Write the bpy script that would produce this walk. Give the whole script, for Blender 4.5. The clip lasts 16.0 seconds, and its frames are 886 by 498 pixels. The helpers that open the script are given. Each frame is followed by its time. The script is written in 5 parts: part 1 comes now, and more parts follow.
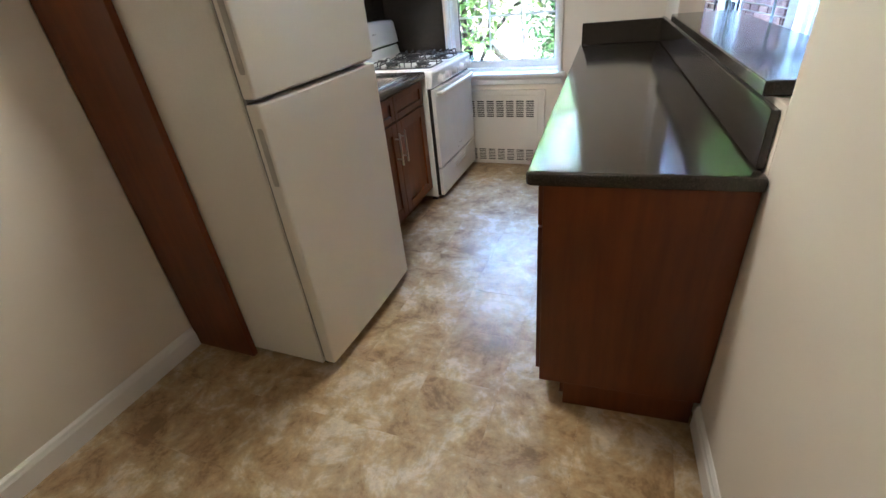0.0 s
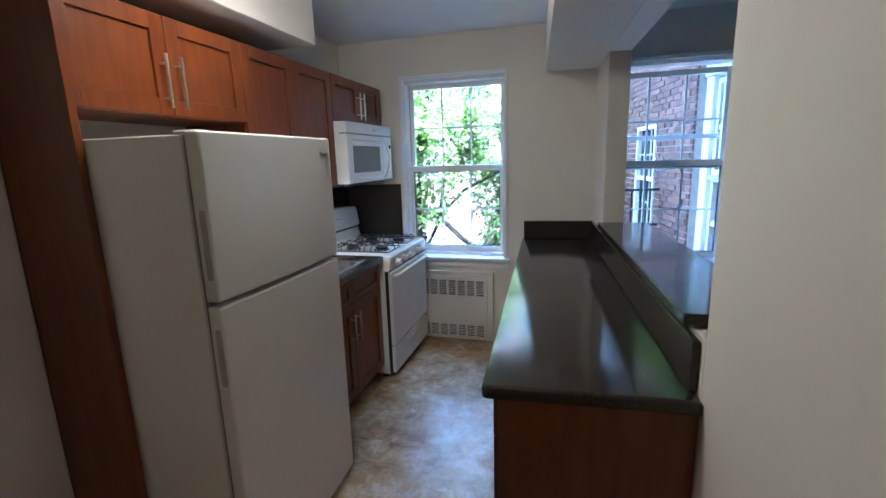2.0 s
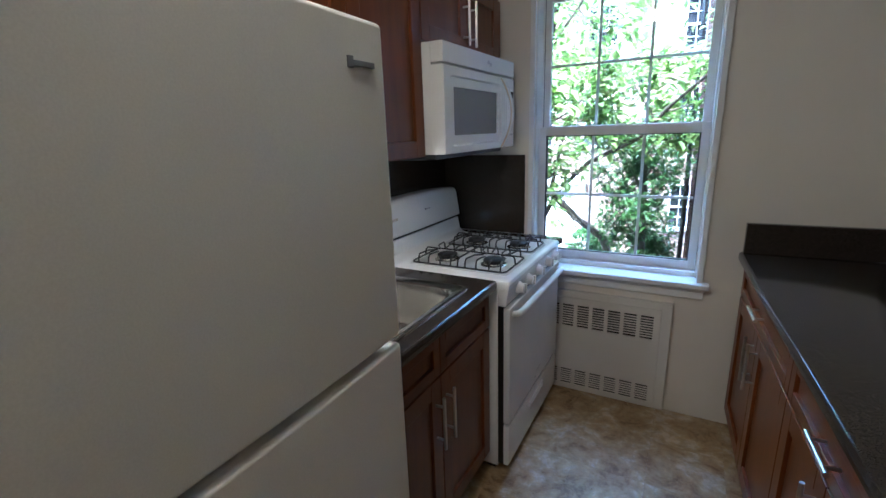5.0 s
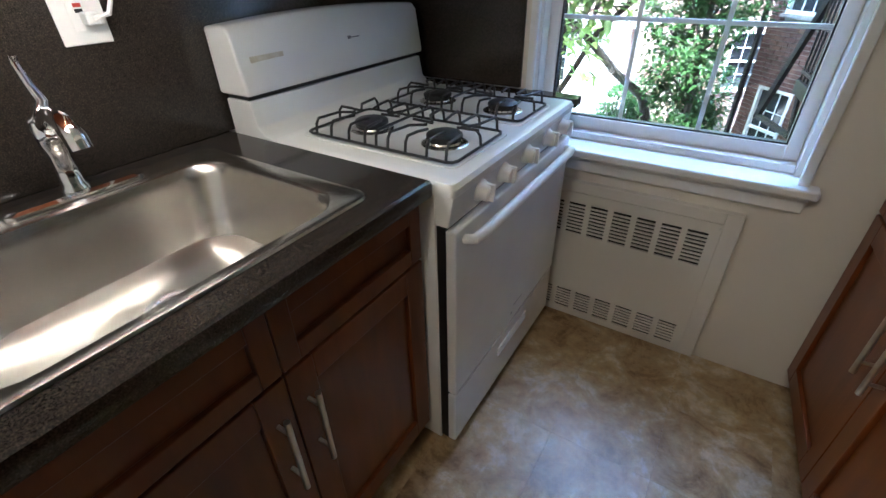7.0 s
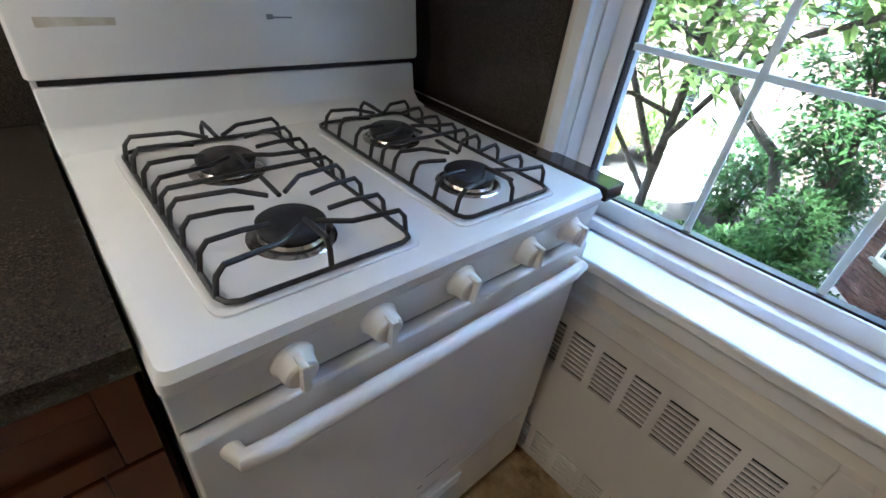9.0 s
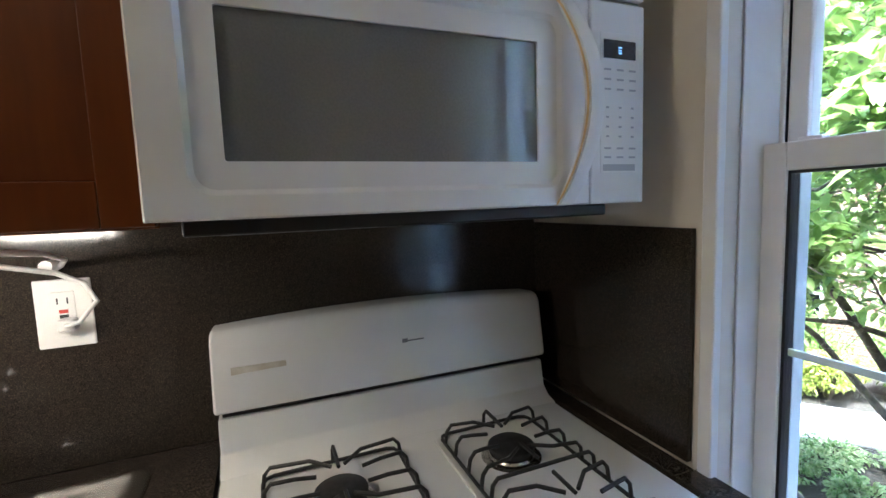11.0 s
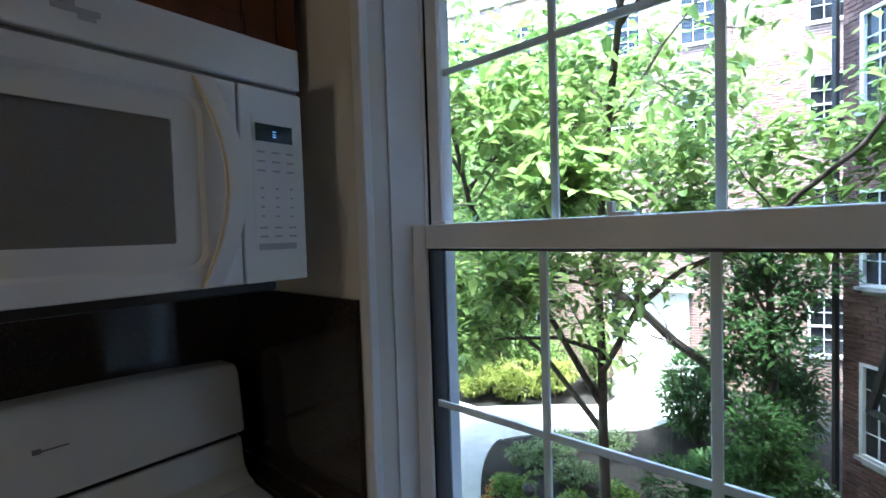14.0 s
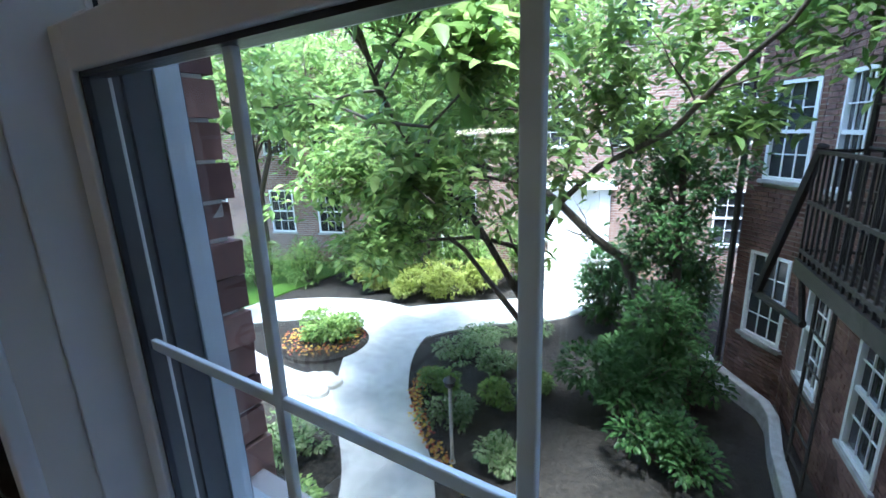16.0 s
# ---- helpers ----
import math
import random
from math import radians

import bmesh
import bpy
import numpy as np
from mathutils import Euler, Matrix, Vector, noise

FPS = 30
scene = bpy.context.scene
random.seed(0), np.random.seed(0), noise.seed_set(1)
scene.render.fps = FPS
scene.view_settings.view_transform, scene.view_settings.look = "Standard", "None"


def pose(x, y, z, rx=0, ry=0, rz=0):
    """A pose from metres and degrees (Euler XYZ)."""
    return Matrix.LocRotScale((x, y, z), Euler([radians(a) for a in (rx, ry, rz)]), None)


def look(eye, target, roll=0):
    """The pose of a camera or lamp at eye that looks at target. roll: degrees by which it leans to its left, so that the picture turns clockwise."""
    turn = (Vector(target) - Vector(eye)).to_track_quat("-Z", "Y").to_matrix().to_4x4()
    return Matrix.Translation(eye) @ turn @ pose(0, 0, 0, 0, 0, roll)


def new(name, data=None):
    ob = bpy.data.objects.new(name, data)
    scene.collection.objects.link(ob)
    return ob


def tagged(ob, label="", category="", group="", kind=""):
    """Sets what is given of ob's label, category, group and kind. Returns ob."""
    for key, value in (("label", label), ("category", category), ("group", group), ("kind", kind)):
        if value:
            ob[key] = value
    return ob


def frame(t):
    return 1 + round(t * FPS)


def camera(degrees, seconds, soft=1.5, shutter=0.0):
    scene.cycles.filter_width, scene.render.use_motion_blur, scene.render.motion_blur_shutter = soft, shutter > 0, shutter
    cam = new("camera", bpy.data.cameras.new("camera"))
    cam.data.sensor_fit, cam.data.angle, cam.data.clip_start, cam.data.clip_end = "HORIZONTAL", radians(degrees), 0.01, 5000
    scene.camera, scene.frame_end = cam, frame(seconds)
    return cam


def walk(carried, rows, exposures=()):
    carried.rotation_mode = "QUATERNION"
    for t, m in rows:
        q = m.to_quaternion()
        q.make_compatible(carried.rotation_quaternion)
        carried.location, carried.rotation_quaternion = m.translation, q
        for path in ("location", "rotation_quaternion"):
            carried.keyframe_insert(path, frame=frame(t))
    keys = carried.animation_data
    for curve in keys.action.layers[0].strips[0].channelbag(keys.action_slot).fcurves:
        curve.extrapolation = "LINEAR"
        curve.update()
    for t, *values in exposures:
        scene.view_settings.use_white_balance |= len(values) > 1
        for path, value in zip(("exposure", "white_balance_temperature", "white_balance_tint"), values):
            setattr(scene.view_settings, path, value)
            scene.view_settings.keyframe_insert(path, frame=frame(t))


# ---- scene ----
cam = camera(89.6, 16.0)
PATH = [
    (0, (1.932, -3.612, 1.392), (1.221, -2.046, 0.371), -6.3),
    (0.5, (1.944, -3.616, 1.455), (1.333, -1.903, 0.621), -3.3),
    (1, (1.947, -3.615, 1.506), (1.372, -1.801, 0.891), -0.6),
    (1.5, (1.936, -3.617, 1.555), (1.373, -1.750, 1.116), 0.2),
    (2, (1.915, -3.609, 1.559), (1.369, -1.726, 1.164), -1.7),
    (2.5, (1.858, -3.501, 1.538), (1.230, -1.643, 1.136), -3.0),
    (3, (1.749, -3.289, 1.541), (0.943, -1.501, 1.150), -3.2),
    (3.5, (1.633, -3.109, 1.519), (0.723, -1.376, 1.108), -2.6),
    (5.8, (1.185, -2.038, 1.480), (0.247, -0.403, 0.812), -3.1),
    (6, (1.157, -1.957, 1.452), (0.213, -0.350, 0.726), -3.9),
    (6.5, (1.133, -1.780, 1.371), (0.204, -0.251, 0.478), -5.6),
    (7, (1.164, -1.554, 1.299), (0.254, -0.139, 0.217), -1.1),
    (7.5, (1.184, -1.376, 1.247), (0.309, -0.040, 0.043), 6.3),
    (8, (1.150, -1.175, 1.221), (0.286, 0.136, -0.018), 10.1),
    (8.2, (1.129, -1.084, 1.228), (0.239, 0.213, -0.007), 10.2),
    (10.3, (1.059, -0.740, 1.317), (-0.653, 0.117, 0.739), 2.3),
    (10.5, (1.057, -0.734, 1.333), (-0.704, 0.093, 0.869), 1.1),
    (11, (1.086, -0.724, 1.420), (-0.761, 0.015, 1.219), -2.1),
    (11.5, (1.097, -0.736, 1.489), (-0.771, -0.025, 1.540), -3.3),
    (12, (1.098, -0.747, 1.531), (-0.760, -0.039, 1.746), -3.9),
    (12.5, (1.104, -0.739, 1.534), (-0.707, 0.078, 1.768), -3.3),
    (13, (1.139, -0.696, 1.524), (-0.527, 0.389, 1.739), -2.4),
    (13.5, (1.182, -0.620, 1.510), (-0.339, 0.674, 1.615), -1.6),
    (14, (1.210, -0.548, 1.486), (-0.105, 0.958, 1.413), -1.8),
    (14.5, (1.230, -0.405, 1.445), (0.067, 1.203, 1.193), -1.3),
    (15, (1.175, -0.279, 1.412), (0.143, 1.389, 1.024), -1.0),
    (15.5, (1.151, -0.166, 1.397), (0.152, 1.501, 0.925), -0.6),
    (16, (1.187, -0.101, 1.380), (0.118, 1.512, 0.873), -2.1),
]
EXPOSURES = [(0.0, 7.0, 5150, 10), (1.0, 6.6, 4850, 10), (1.5, 6.15, 4750, 10), (3.5, 6.0, 4650, 10), (6.0, 5.5, 5100, 10), (8.0, 6.2, 5300, 10), (10.5, 5.55, 5500, 10), (11.0, 5.85, 5600, 10), (12.0, 6.25, 5800, 10), (12.6, 6.1, 5800, 10), (13.0, 5.6, 5800, 10), (13.5, 4.85, 5700, 10), (14.3, 4.35, 5500, 10), (16.0, 3.95, 5350, 10)]
walk(cam, [(t, look(e, g, r)) for t, e, g, r in PATH], EXPOSURES)

# ---------------------------------------------------------------- world, sun, large lights
world = bpy.data.worlds.new("overcast_sky")
scene.world = world
world.use_nodes = True
wn = world.node_tree.nodes
sky = wn.new("ShaderNodeTexSky")
sky.sky_type = "NISHITA"
sky.sun_disc = False
sky.sun_elevation = radians(74)
sky.sun_rotation = radians(135)
sky.air_density, sky.dust_density, sky.ozone_density = 1.0, 1.6, 1.2
wn["Background"].inputs["Strength"].default_value = 0.15
world.node_tree.links.new(sky.outputs[0], wn["Background"].inputs["Color"])

sun_data = bpy.data.lights.new("sun", "SUN")
sun_data.energy, sun_data.angle, sun_data.color = 1.5, radians(11), (1.0, 0.95, 0.87)
sun = new("sun", sun_data)
sun.matrix_world = look((1, 0, 17), (-3, 4, -3))



# ---------------------------------------------------------------- materials


def mat_base(name, colour=(0.8, 0.8, 0.8), rough=0.5, metal=0.0, spec=0.5):
    m = bpy.data.materials.new(name)
    m.use_nodes = True
    b = m.node_tree.nodes["Principled BSDF"]
    b.inputs["Base Color"].default_value = (*colour, 1)
    b.inputs["Roughness"].default_value = rough
    b.inputs["Metallic"].default_value = metal
    b.inputs["Specular IOR Level"].default_value = spec
    return m, m.node_tree.nodes, m.node_tree.links, b


def noise_node(n, l, scale, detail=4, vec=None, stretch=None, rough=0.55):
    t = n.new("ShaderNodeTexNoise")
    t.inputs["Scale"].default_value = scale
    t.inputs["Detail"].default_value = detail
    t.inputs["Roughness"].default_value = rough
    if vec is None:
        vec = n.new("ShaderNodeTexCoord").outputs["Object"]
    if stretch:
        mp = n.new("ShaderNodeMapping")
        mp.inputs["Scale"].default_value = stretch
        l.new(vec, mp.inputs["Vector"])
        vec = mp.outputs[0]
    l.new(vec, t.inputs["Vector"])
    return t


def ramp(n, l, src, stops):
    r = n.new("ShaderNodeValToRGB")
    while len(r.color_ramp.elements) < len(stops):
        r.color_ramp.elements.new(0.5)
    for e, (p, c) in zip(r.color_ramp.elements, stops):
        e.position, e.color = p, (*c, 1)
    l.new(src, r.inputs[0])
    return r


def bump(n, l, b, src, strength, dist=0.002):
    k = n.new("ShaderNodeBump")
    k.inputs["Strength"].default_value = strength
    k.inputs["Distance"].default_value = dist
    l.new(src, k.inputs["Height"])
    l.new(k.outputs[0], b.inputs["Normal"])
    return k


def speckled(name, c0, c1, scale, rough, bump_s=0.0, dist=0.001, lo=0.35, hi=0.65, stretch=None, rough_var=0.0, metal=0.0, spec=0.5, detail=4):
    m, n, l, b = mat_base(name, c0, rough, metal, spec)
    t = noise_node(n, l, scale, detail, stretch=stretch)
    r = ramp(n, l, t.outputs[0], [(lo, c0), (hi, c1)])
    l.new(r.outputs[0], b.inputs["Base Color"])
    if bump_s:
        bump(n, l, b, t.outputs[0], bump_s, dist)
    if rough_var:
        t2 = noise_node(n, l, 3.0, 5)
        mr = n.new("ShaderNodeMapRange")
        mr.inputs["To Min"].default_value, mr.inputs["To Max"].default_value = max(0.02, rough - rough_var), rough + rough_var
        l.new(t2.outputs[0], mr.inputs[0])
        l.new(mr.outputs[0], b.inputs["Roughness"])
    return m


def paint(name, colour, rough=0.55):
    """Rolled wall paint: faint orange-peel relief and slight blotches."""
    m, n, l, b = mat_base(name, colour, rough, 0, 0.35)
    big = noise_node(n, l, 1.3, 3)
    c2 = tuple(c * 0.93 for c in colour)
    r = ramp(n, l, big.outputs[0], [(0.3, c2), (0.7, colour)])
    l.new(r.outputs[0], b.inputs["Base Color"])
    fine = noise_node(n, l, 160, 3)
    bump(n, l, b, fine.outputs[0], 0.12, 0.001)
    return m


WALL = paint("wall_paint", (0.76, 0.71, 0.63))
CEIL = paint("ceiling_paint", (0.78, 0.78, 0.77))
TRIM = paint("trim_paint", (0.80, 0.80, 0.79), 0.35)
RADWHITE = paint("radiator_paint", (0.74, 0.71, 0.66), 0.4)
VINYLWIN = speckled("window_vinyl", (0.72, 0.71, 0.68), (0.79, 0.78, 0.76), 6, 0.38)
ENAMEL = speckled("white_enamel", (0.78, 0.78, 0.76), (0.83, 0.83, 0.81), 4, 0.14, rough_var=0.05)
PLASTIC = speckled("white_plastic", (0.77, 0.76, 0.73), (0.81, 0.80, 0.78), 5, 0.3)
FRIDGE = speckled("textured_fridge_steel", (0.77, 0.75, 0.70), (0.82, 0.80, 0.75), 420, 0.32, 0.12, 0.0006)
GASKET = mat_base("grey_gasket", (0.28, 0.28, 0.27), 0.6)[0]
FHANDLE = speckled("fridge_grip", (0.42, 0.41, 0.38), (0.48, 0.47, 0.44), 8, 0.4)
STAINLESS = speckled("brushed_stainless", (0.58, 0.55, 0.50), (0.68, 0.65, 0.60), 30, 0.24, 0.03, 0.0005, stretch=(40, 1, 1), metal=1.0, rough_var=0.06)
STEELBAR = speckled("brushed_nickel", (0.62, 0.60, 0.57), (0.70, 0.68, 0.65), 60, 0.28, metal=1.0)
CHROME = mat_base("chrome", (0.85, 0.85, 0.86), 0.06, 1.0)[0]
IRON = speckled("black_cast_iron", (0.012, 0.012, 0.013), (0.03, 0.03, 0.03), 90, 0.45, 0.15, 0.0008)
BLACK = mat_base("black_plastic_and_shade", (0.012, 0.012, 0.013), 0.35)[0]
# near-black for the floor underlay and for shade painted behind the radiator slots
DARKGAP = mat_base("dark_recess", (0.02, 0.019, 0.018), 0.8)[0]
AMBER = speckled("yellowed_plastic", (0.72, 0.52, 0.26), (0.78, 0.62, 0.38), 10, 0.35)
SMUDGE = speckled("tape_residue", (0.52, 0.47, 0.36), (0.66, 0.63, 0.55), 30, 0.6)
LOGO = mat_base("grey_badge", (0.22, 0.22, 0.23), 0.3, 0.6)[0]
KEYGREY = mat_base("grey_print", (0.45, 0.45, 0.46), 0.5)[0]
RED = mat_base("red_button", (0.55, 0.05, 0.03), 0.4)[0]
STONE = speckled("pale_stone", (0.33, 0.32, 0.30), (0.46, 0.45, 0.43), 9, 0.85, 0.3, 0.01)
CONCRETE = speckled("concrete_path", (0.40, 0.39, 0.37), (0.50, 0.49, 0.465), 5, 0.9, 0.2, 0.004)
SOIL = speckled("dark_mulch", (0.007, 0.006, 0.0048), (0.032, 0.025, 0.019), 14, 0.95, 0.9, 0.03)
BARK = speckled("bark", (0.045, 0.034, 0.026), (0.12, 0.095, 0.07), 22, 0.9, 0.8, 0.02, stretch=(1, 1, 0.25))
FIREIRON = speckled("painted_iron", (0.01, 0.01, 0.011), (0.028, 0.026, 0.026), 20, 0.5)
MORTAR = speckled("mortar", (0.40, 0.37, 0.33), (0.52, 0.49, 0.45), 30, 0.95, 0.3, 0.004)


def cherry(name="cherry_stained_wood"):
    m, n, l, b = mat_base(name, (0.16, 0.04, 0.015), 0.3, 0, 0.45)
    co = n.new("ShaderNodeTexCoord").outputs["Object"]
    g = noise_node(n, l, 9, 6, co, (3.5, 3.5, 0.35))
    blotch = noise_node(n, l, 2.2, 3, co)
    a = ramp(n, l, g.outputs[0], [(0.25, (0.112, 0.025, 0.005)), (0.78, (0.190, 0.052, 0.009))])
    c = ramp(n, l, blotch.outputs[0], [(0.3, (0.72, 0.72, 0.72)), (0.7, (1.08, 1.05, 1.0))])
    mx = n.new("ShaderNodeMix")
    mx.data_type, mx.blend_type = "RGBA", "MULTIPLY"
    mx.inputs["Factor"].default_value = 1.0
    l.new(a.outputs[0], mx.inputs["A"])
    l.new(c.outputs[0], mx.inputs["B"])
    l.new(mx.outputs["Result"], b.inputs["Base Color"])
    bump(n, l, b, g.outputs[0], 0.05, 0.001)
    return m


CHERRY = cherry()


def granite():
    m, n, l, b = mat_base("dark_granite", (0.03, 0.028, 0.026), 0.12, 0, 0.45)
    co = n.new("ShaderNodeTexCoord").outputs["Object"]
    f = noise_node(n, l, 380, 3, co, rough=0.7)
    v = n.new("ShaderNodeTexVoronoi")
    v.inputs["Scale"].default_value = 240
    l.new(co, v.inputs["Vector"])
    a = ramp(n, l, f.outputs[0], [(0.38, (0.019, 0.0165, 0.0145)), (0.56, (0.040, 0.033, 0.028)), (0.72, (0.080, 0.064, 0.049))])
    c = ramp(n, l, v.outputs["Color"], [(0.0, (0.7, 0.7, 0.7)), (1.0, (1.25, 1.2, 1.12))])
    mx = n.new("ShaderNodeMix")
    mx.data_type, mx.blend_type = "RGBA", "MULTIPLY"
    mx.inputs["Factor"].default_value = 1.0
    l.new(a.outputs[0], mx.inputs["A"])
    l.new(c.outputs[0], mx.inputs["B"])
    l.new(mx.outputs["Result"], b.inputs["Base Color"])
    bump(n, l, b, f.outputs[0], 0.002, 0.0001)
    return m


GRANITE = granite()


def vinyl_floor():
    m, n, l, b = mat_base("stone_look_vinyl", (0.4, 0.32, 0.22), 0.33, 0, 0.45)
    pos = n.new("ShaderNodeNewGeometry").outputs["Position"]
    info = n.new("ShaderNodeObjectInfo")
    sc = n.new("ShaderNodeMath")
    sc.operation = "MULTIPLY"
    sc.inputs[1].default_value = 0.12
    l.new(info.outputs["Random"], sc.inputs[0])
    cb = n.new("ShaderNodeCombineXYZ")
    l.new(sc.outputs[0], cb.inputs[2])
    add = n.new("ShaderNodeVectorMath")
    l.new(pos, add.inputs[0])
    l.new(cb.outputs[0], add.inputs[1])
    big = noise_node(n, l, 6.5, 9, add.outputs[0], rough=0.68)
    big.inputs["Distortion"].default_value = 0.35
    fine = noise_node(n, l, 30, 5, add.outputs[0], rough=0.7)
    a = ramp(n, l, big.outputs[0], [(0.36, (0.22, 0.138, 0.062)), (0.45, (0.375, 0.262, 0.135)), (0.53, (0.45, 0.345, 0.195)), (0.61, (0.57, 0.49, 0.37))])
    c = ramp(n, l, fine.outputs[0], [(0.3, (0.72, 0.72, 0.74)), (0.7, (1.12, 1.1, 1.06))])
    mx = n.new("ShaderNodeMix")
    mx.data_type, mx.blend_type = "RGBA", "MULTIPLY"
    mx.inputs["Factor"].default_value = 1.0
    l.new(a.outputs[0], mx.inputs["A"])
    l.new(c.outputs[0], mx.inputs["B"])
    l.new(mx.outputs["Result"], b.inputs["Base Color"])
    rr = ramp(n, l, fine.outputs[0], [(0.3, (0.26,) * 3), (0.7, (0.42,) * 3)])
    l.new(rr.outputs[0], b.inputs["Roughness"])
    bump(n, l, b, fine.outputs[0], 0.12, 0.001)
    return m


VINYL = vinyl_floor()


def clear_glass(name, tint=(1, 1, 1), base=0.0):
    m = bpy.data.materials.new(name)
    m.use_nodes = True
    n, l = m.node_tree.nodes, m.node_tree.links
    n.remove(n["Principled BSDF"])
    tr = n.new("ShaderNodeBsdfTransparent")
    tr.inputs[0].default_value = (*tint, 1)
    gl = n.new("ShaderNodeBsdfGlossy")
    gl.inputs["Roughness"].default_value = 0.01
    lw = n.new("ShaderNodeLayerWeight")
    pw = n.new("ShaderNodeMath")
    pw.operation = "POWER"
    pw.inputs[1].default_value = 5.0
    l.new(lw.outputs["Facing"], pw.inputs[0])
    fr = n.new("ShaderNodeMath")
    fr.operation = "MULTIPLY_ADD"
    fr.inputs[1].default_value, fr.inputs[2].default_value = 0.6, 0.03
    l.new(pw.outputs[0], fr.inputs[0])
    mx = n.new("ShaderNodeMixShader")
    l.new(fr.outputs[0], mx.inputs[0])
    l.new(tr.outputs[0], mx.inputs[1])
    l.new(gl.outputs[0], mx.inputs[2])
    l.new(mx.outputs[0], n["Material Output"].inputs["Surface"])
    return m


GLASS = clear_glass("window_glass", (0.93, 0.97, 0.97))
MWGLASS = speckled("grey_screened_glass", (0.17, 0.175, 0.165), (0.19, 0.195, 0.185), 300, 0.03, spec=0.9)
FARGLASS = speckled("dark_window_glass", (0.012, 0.014, 0.016), (0.05, 0.055, 0.06), 0.9, 0.06, spec=0.3)
TRACK = speckled("dark_window_track", (0.022, 0.024, 0.028), (0.045, 0.048, 0.054), 9, 0.55)
STORM = speckled("weathered_aluminium", (0.38, 0.41, 0.44), (0.48, 0.51, 0.53), 12, 0.5)
DISPLAY = mat_base("dark_display", (0.012, 0.016, 0.012), 0.12)[0]


def glow(name, colour, strength):
    m, n, l, b = mat_base(name, colour, 0.4)
    b.inputs["Emission Color"].default_value = (*colour, 1)
    b.inputs["Emission Strength"].default_value = strength
    return m


TUBE = glow("lit_tube", (1.0, 0.86, 0.66), 1.5)
DOME = glow("lit_frosted_dome", (1.0, 0.80, 0.54), 1.05)
DIGIT = glow("blue_digit", (0.25, 0.55, 1.0), 0.06)


def brick_mat(name, dark=1.0):
    m, n, l, b = mat_base(name, (0.25, 0.12, 0.08), 0.9, 0, 0.25)
    info = n.new("ShaderNodeObjectInfo")
    co = n.new("ShaderNodeTexCoord").outputs["Object"]
    v = n.new("ShaderNodeTexVoronoi")
    v.inputs["Scale"].default_value = 4.2
    l.new(co, v.inputs["Vector"])
    ad = n.new("ShaderNodeMath")
    ad.operation = "ADD"
    sp = n.new("ShaderNodeSeparateColor")
    l.new(v.outputs["Color"], sp.inputs[0])
    l.new(sp.outputs[0], ad.inputs[0])
    l.new(info.outputs["Random"], ad.inputs[1])
    fr = n.new("ShaderNodeMath")
    fr.operation = "FRACT"
    l.new(ad.outputs[0], fr.inputs[0])
    d = dark
    a = ramp(n, l, fr.outputs[0], [(0.0, (0.10 * d, 0.055 * d, 0.048 * d)), (0.5, (0.17 * d, 0.09 * d, 0.073 * d)), (1.0, (0.25 * d, 0.14 * d, 0.11 * d))])
    t = noise_node(n, l, 26, 5, co)
    c = ramp(n, l, t.outputs[0], [(0.3, (0.7, 0.7, 0.7)), (0.7, (1.15, 1.15, 1.15))])
    mx = n.new("ShaderNodeMix")
    mx.data_type, mx.blend_type = "RGBA", "MULTIPLY"
    mx.inputs["Factor"].default_value = 1.0
    l.new(a.outputs[0], mx.inputs["A"])
    l.new(c.outputs[0], mx.inputs["B"])
    l.new(mx.outputs["Result"], b.inputs["Base Color"])
    bump(n, l, b, t.outputs[0], 0.5, 0.006)
    return m


BRICK = brick_mat("red_brown_brick")


def far_brick():
    """Running-bond brickwork laid along whichever way the wall runs."""
    m, n, l, b = mat_base("distant_brickwork", (0.25, 0.12, 0.08), 0.9, 0, 0.2)
    geo = n.new("ShaderNodeNewGeometry")
    along = n.new("ShaderNodeVectorMath")
    along.operation = "CROSS_PRODUCT"
    along.inputs[1].default_value = (0, 0, 1)
    l.new(geo.outputs["True Normal"], along.inputs[0])
    dot = n.new("ShaderNodeVectorMath")
    dot.operation = "DOT_PRODUCT"
    l.new(geo.outputs["Position"], dot.inputs[0])
    l.new(along.outputs[0], dot.inputs[1])
    sep = n.new("ShaderNodeSeparateXYZ")
    l.new(geo.outputs["Position"], sep.inputs[0])
    cb = n.new("ShaderNodeCombineXYZ")
    l.new(dot.outputs["Value"], cb.inputs[0])
    l.new(sep.outputs[2], cb.inputs[1])
    t = n.new("ShaderNodeTexBrick")
    t.inputs["Color1"].default_value = (0.17, 0.09, 0.073, 1)
    t.inputs["Color2"].default_value = (0.30, 0.17, 0.13, 1)
    t.inputs["Mortar"].default_value = (0.40, 0.36, 0.32, 1)
    t.inputs["Scale"].default_value = 1.0
    t.inputs["Mortar Size"].default_value = 0.010
    t.inputs["Brick Width"].default_value = 0.222
    t.inputs["Row Height"].default_value = 0.0735
    l.new(cb.outputs[0], t.inputs["Vector"])
    big = noise_node(n, l, 0.7, 5, geo.outputs["Position"])
    c = ramp(n, l, big.outputs[0], [(0.3, (0.8, 0.8, 0.8)), (0.7, (1.15, 1.13, 1.1))])
    mx = n.new("ShaderNodeMix")
    mx.data_type, mx.blend_type = "RGBA", "MULTIPLY"
    mx.inputs["Factor"].default_value = 1.0
    l.new(t.outputs[0], mx.inputs["A"])
    l.new(c.outputs[0], mx.inputs["B"])
    l.new(mx.outputs["Result"], b.inputs["Base Color"])
    bump(n, l, b, t.outputs["Fac"], -0.4, 0.008)
    return m


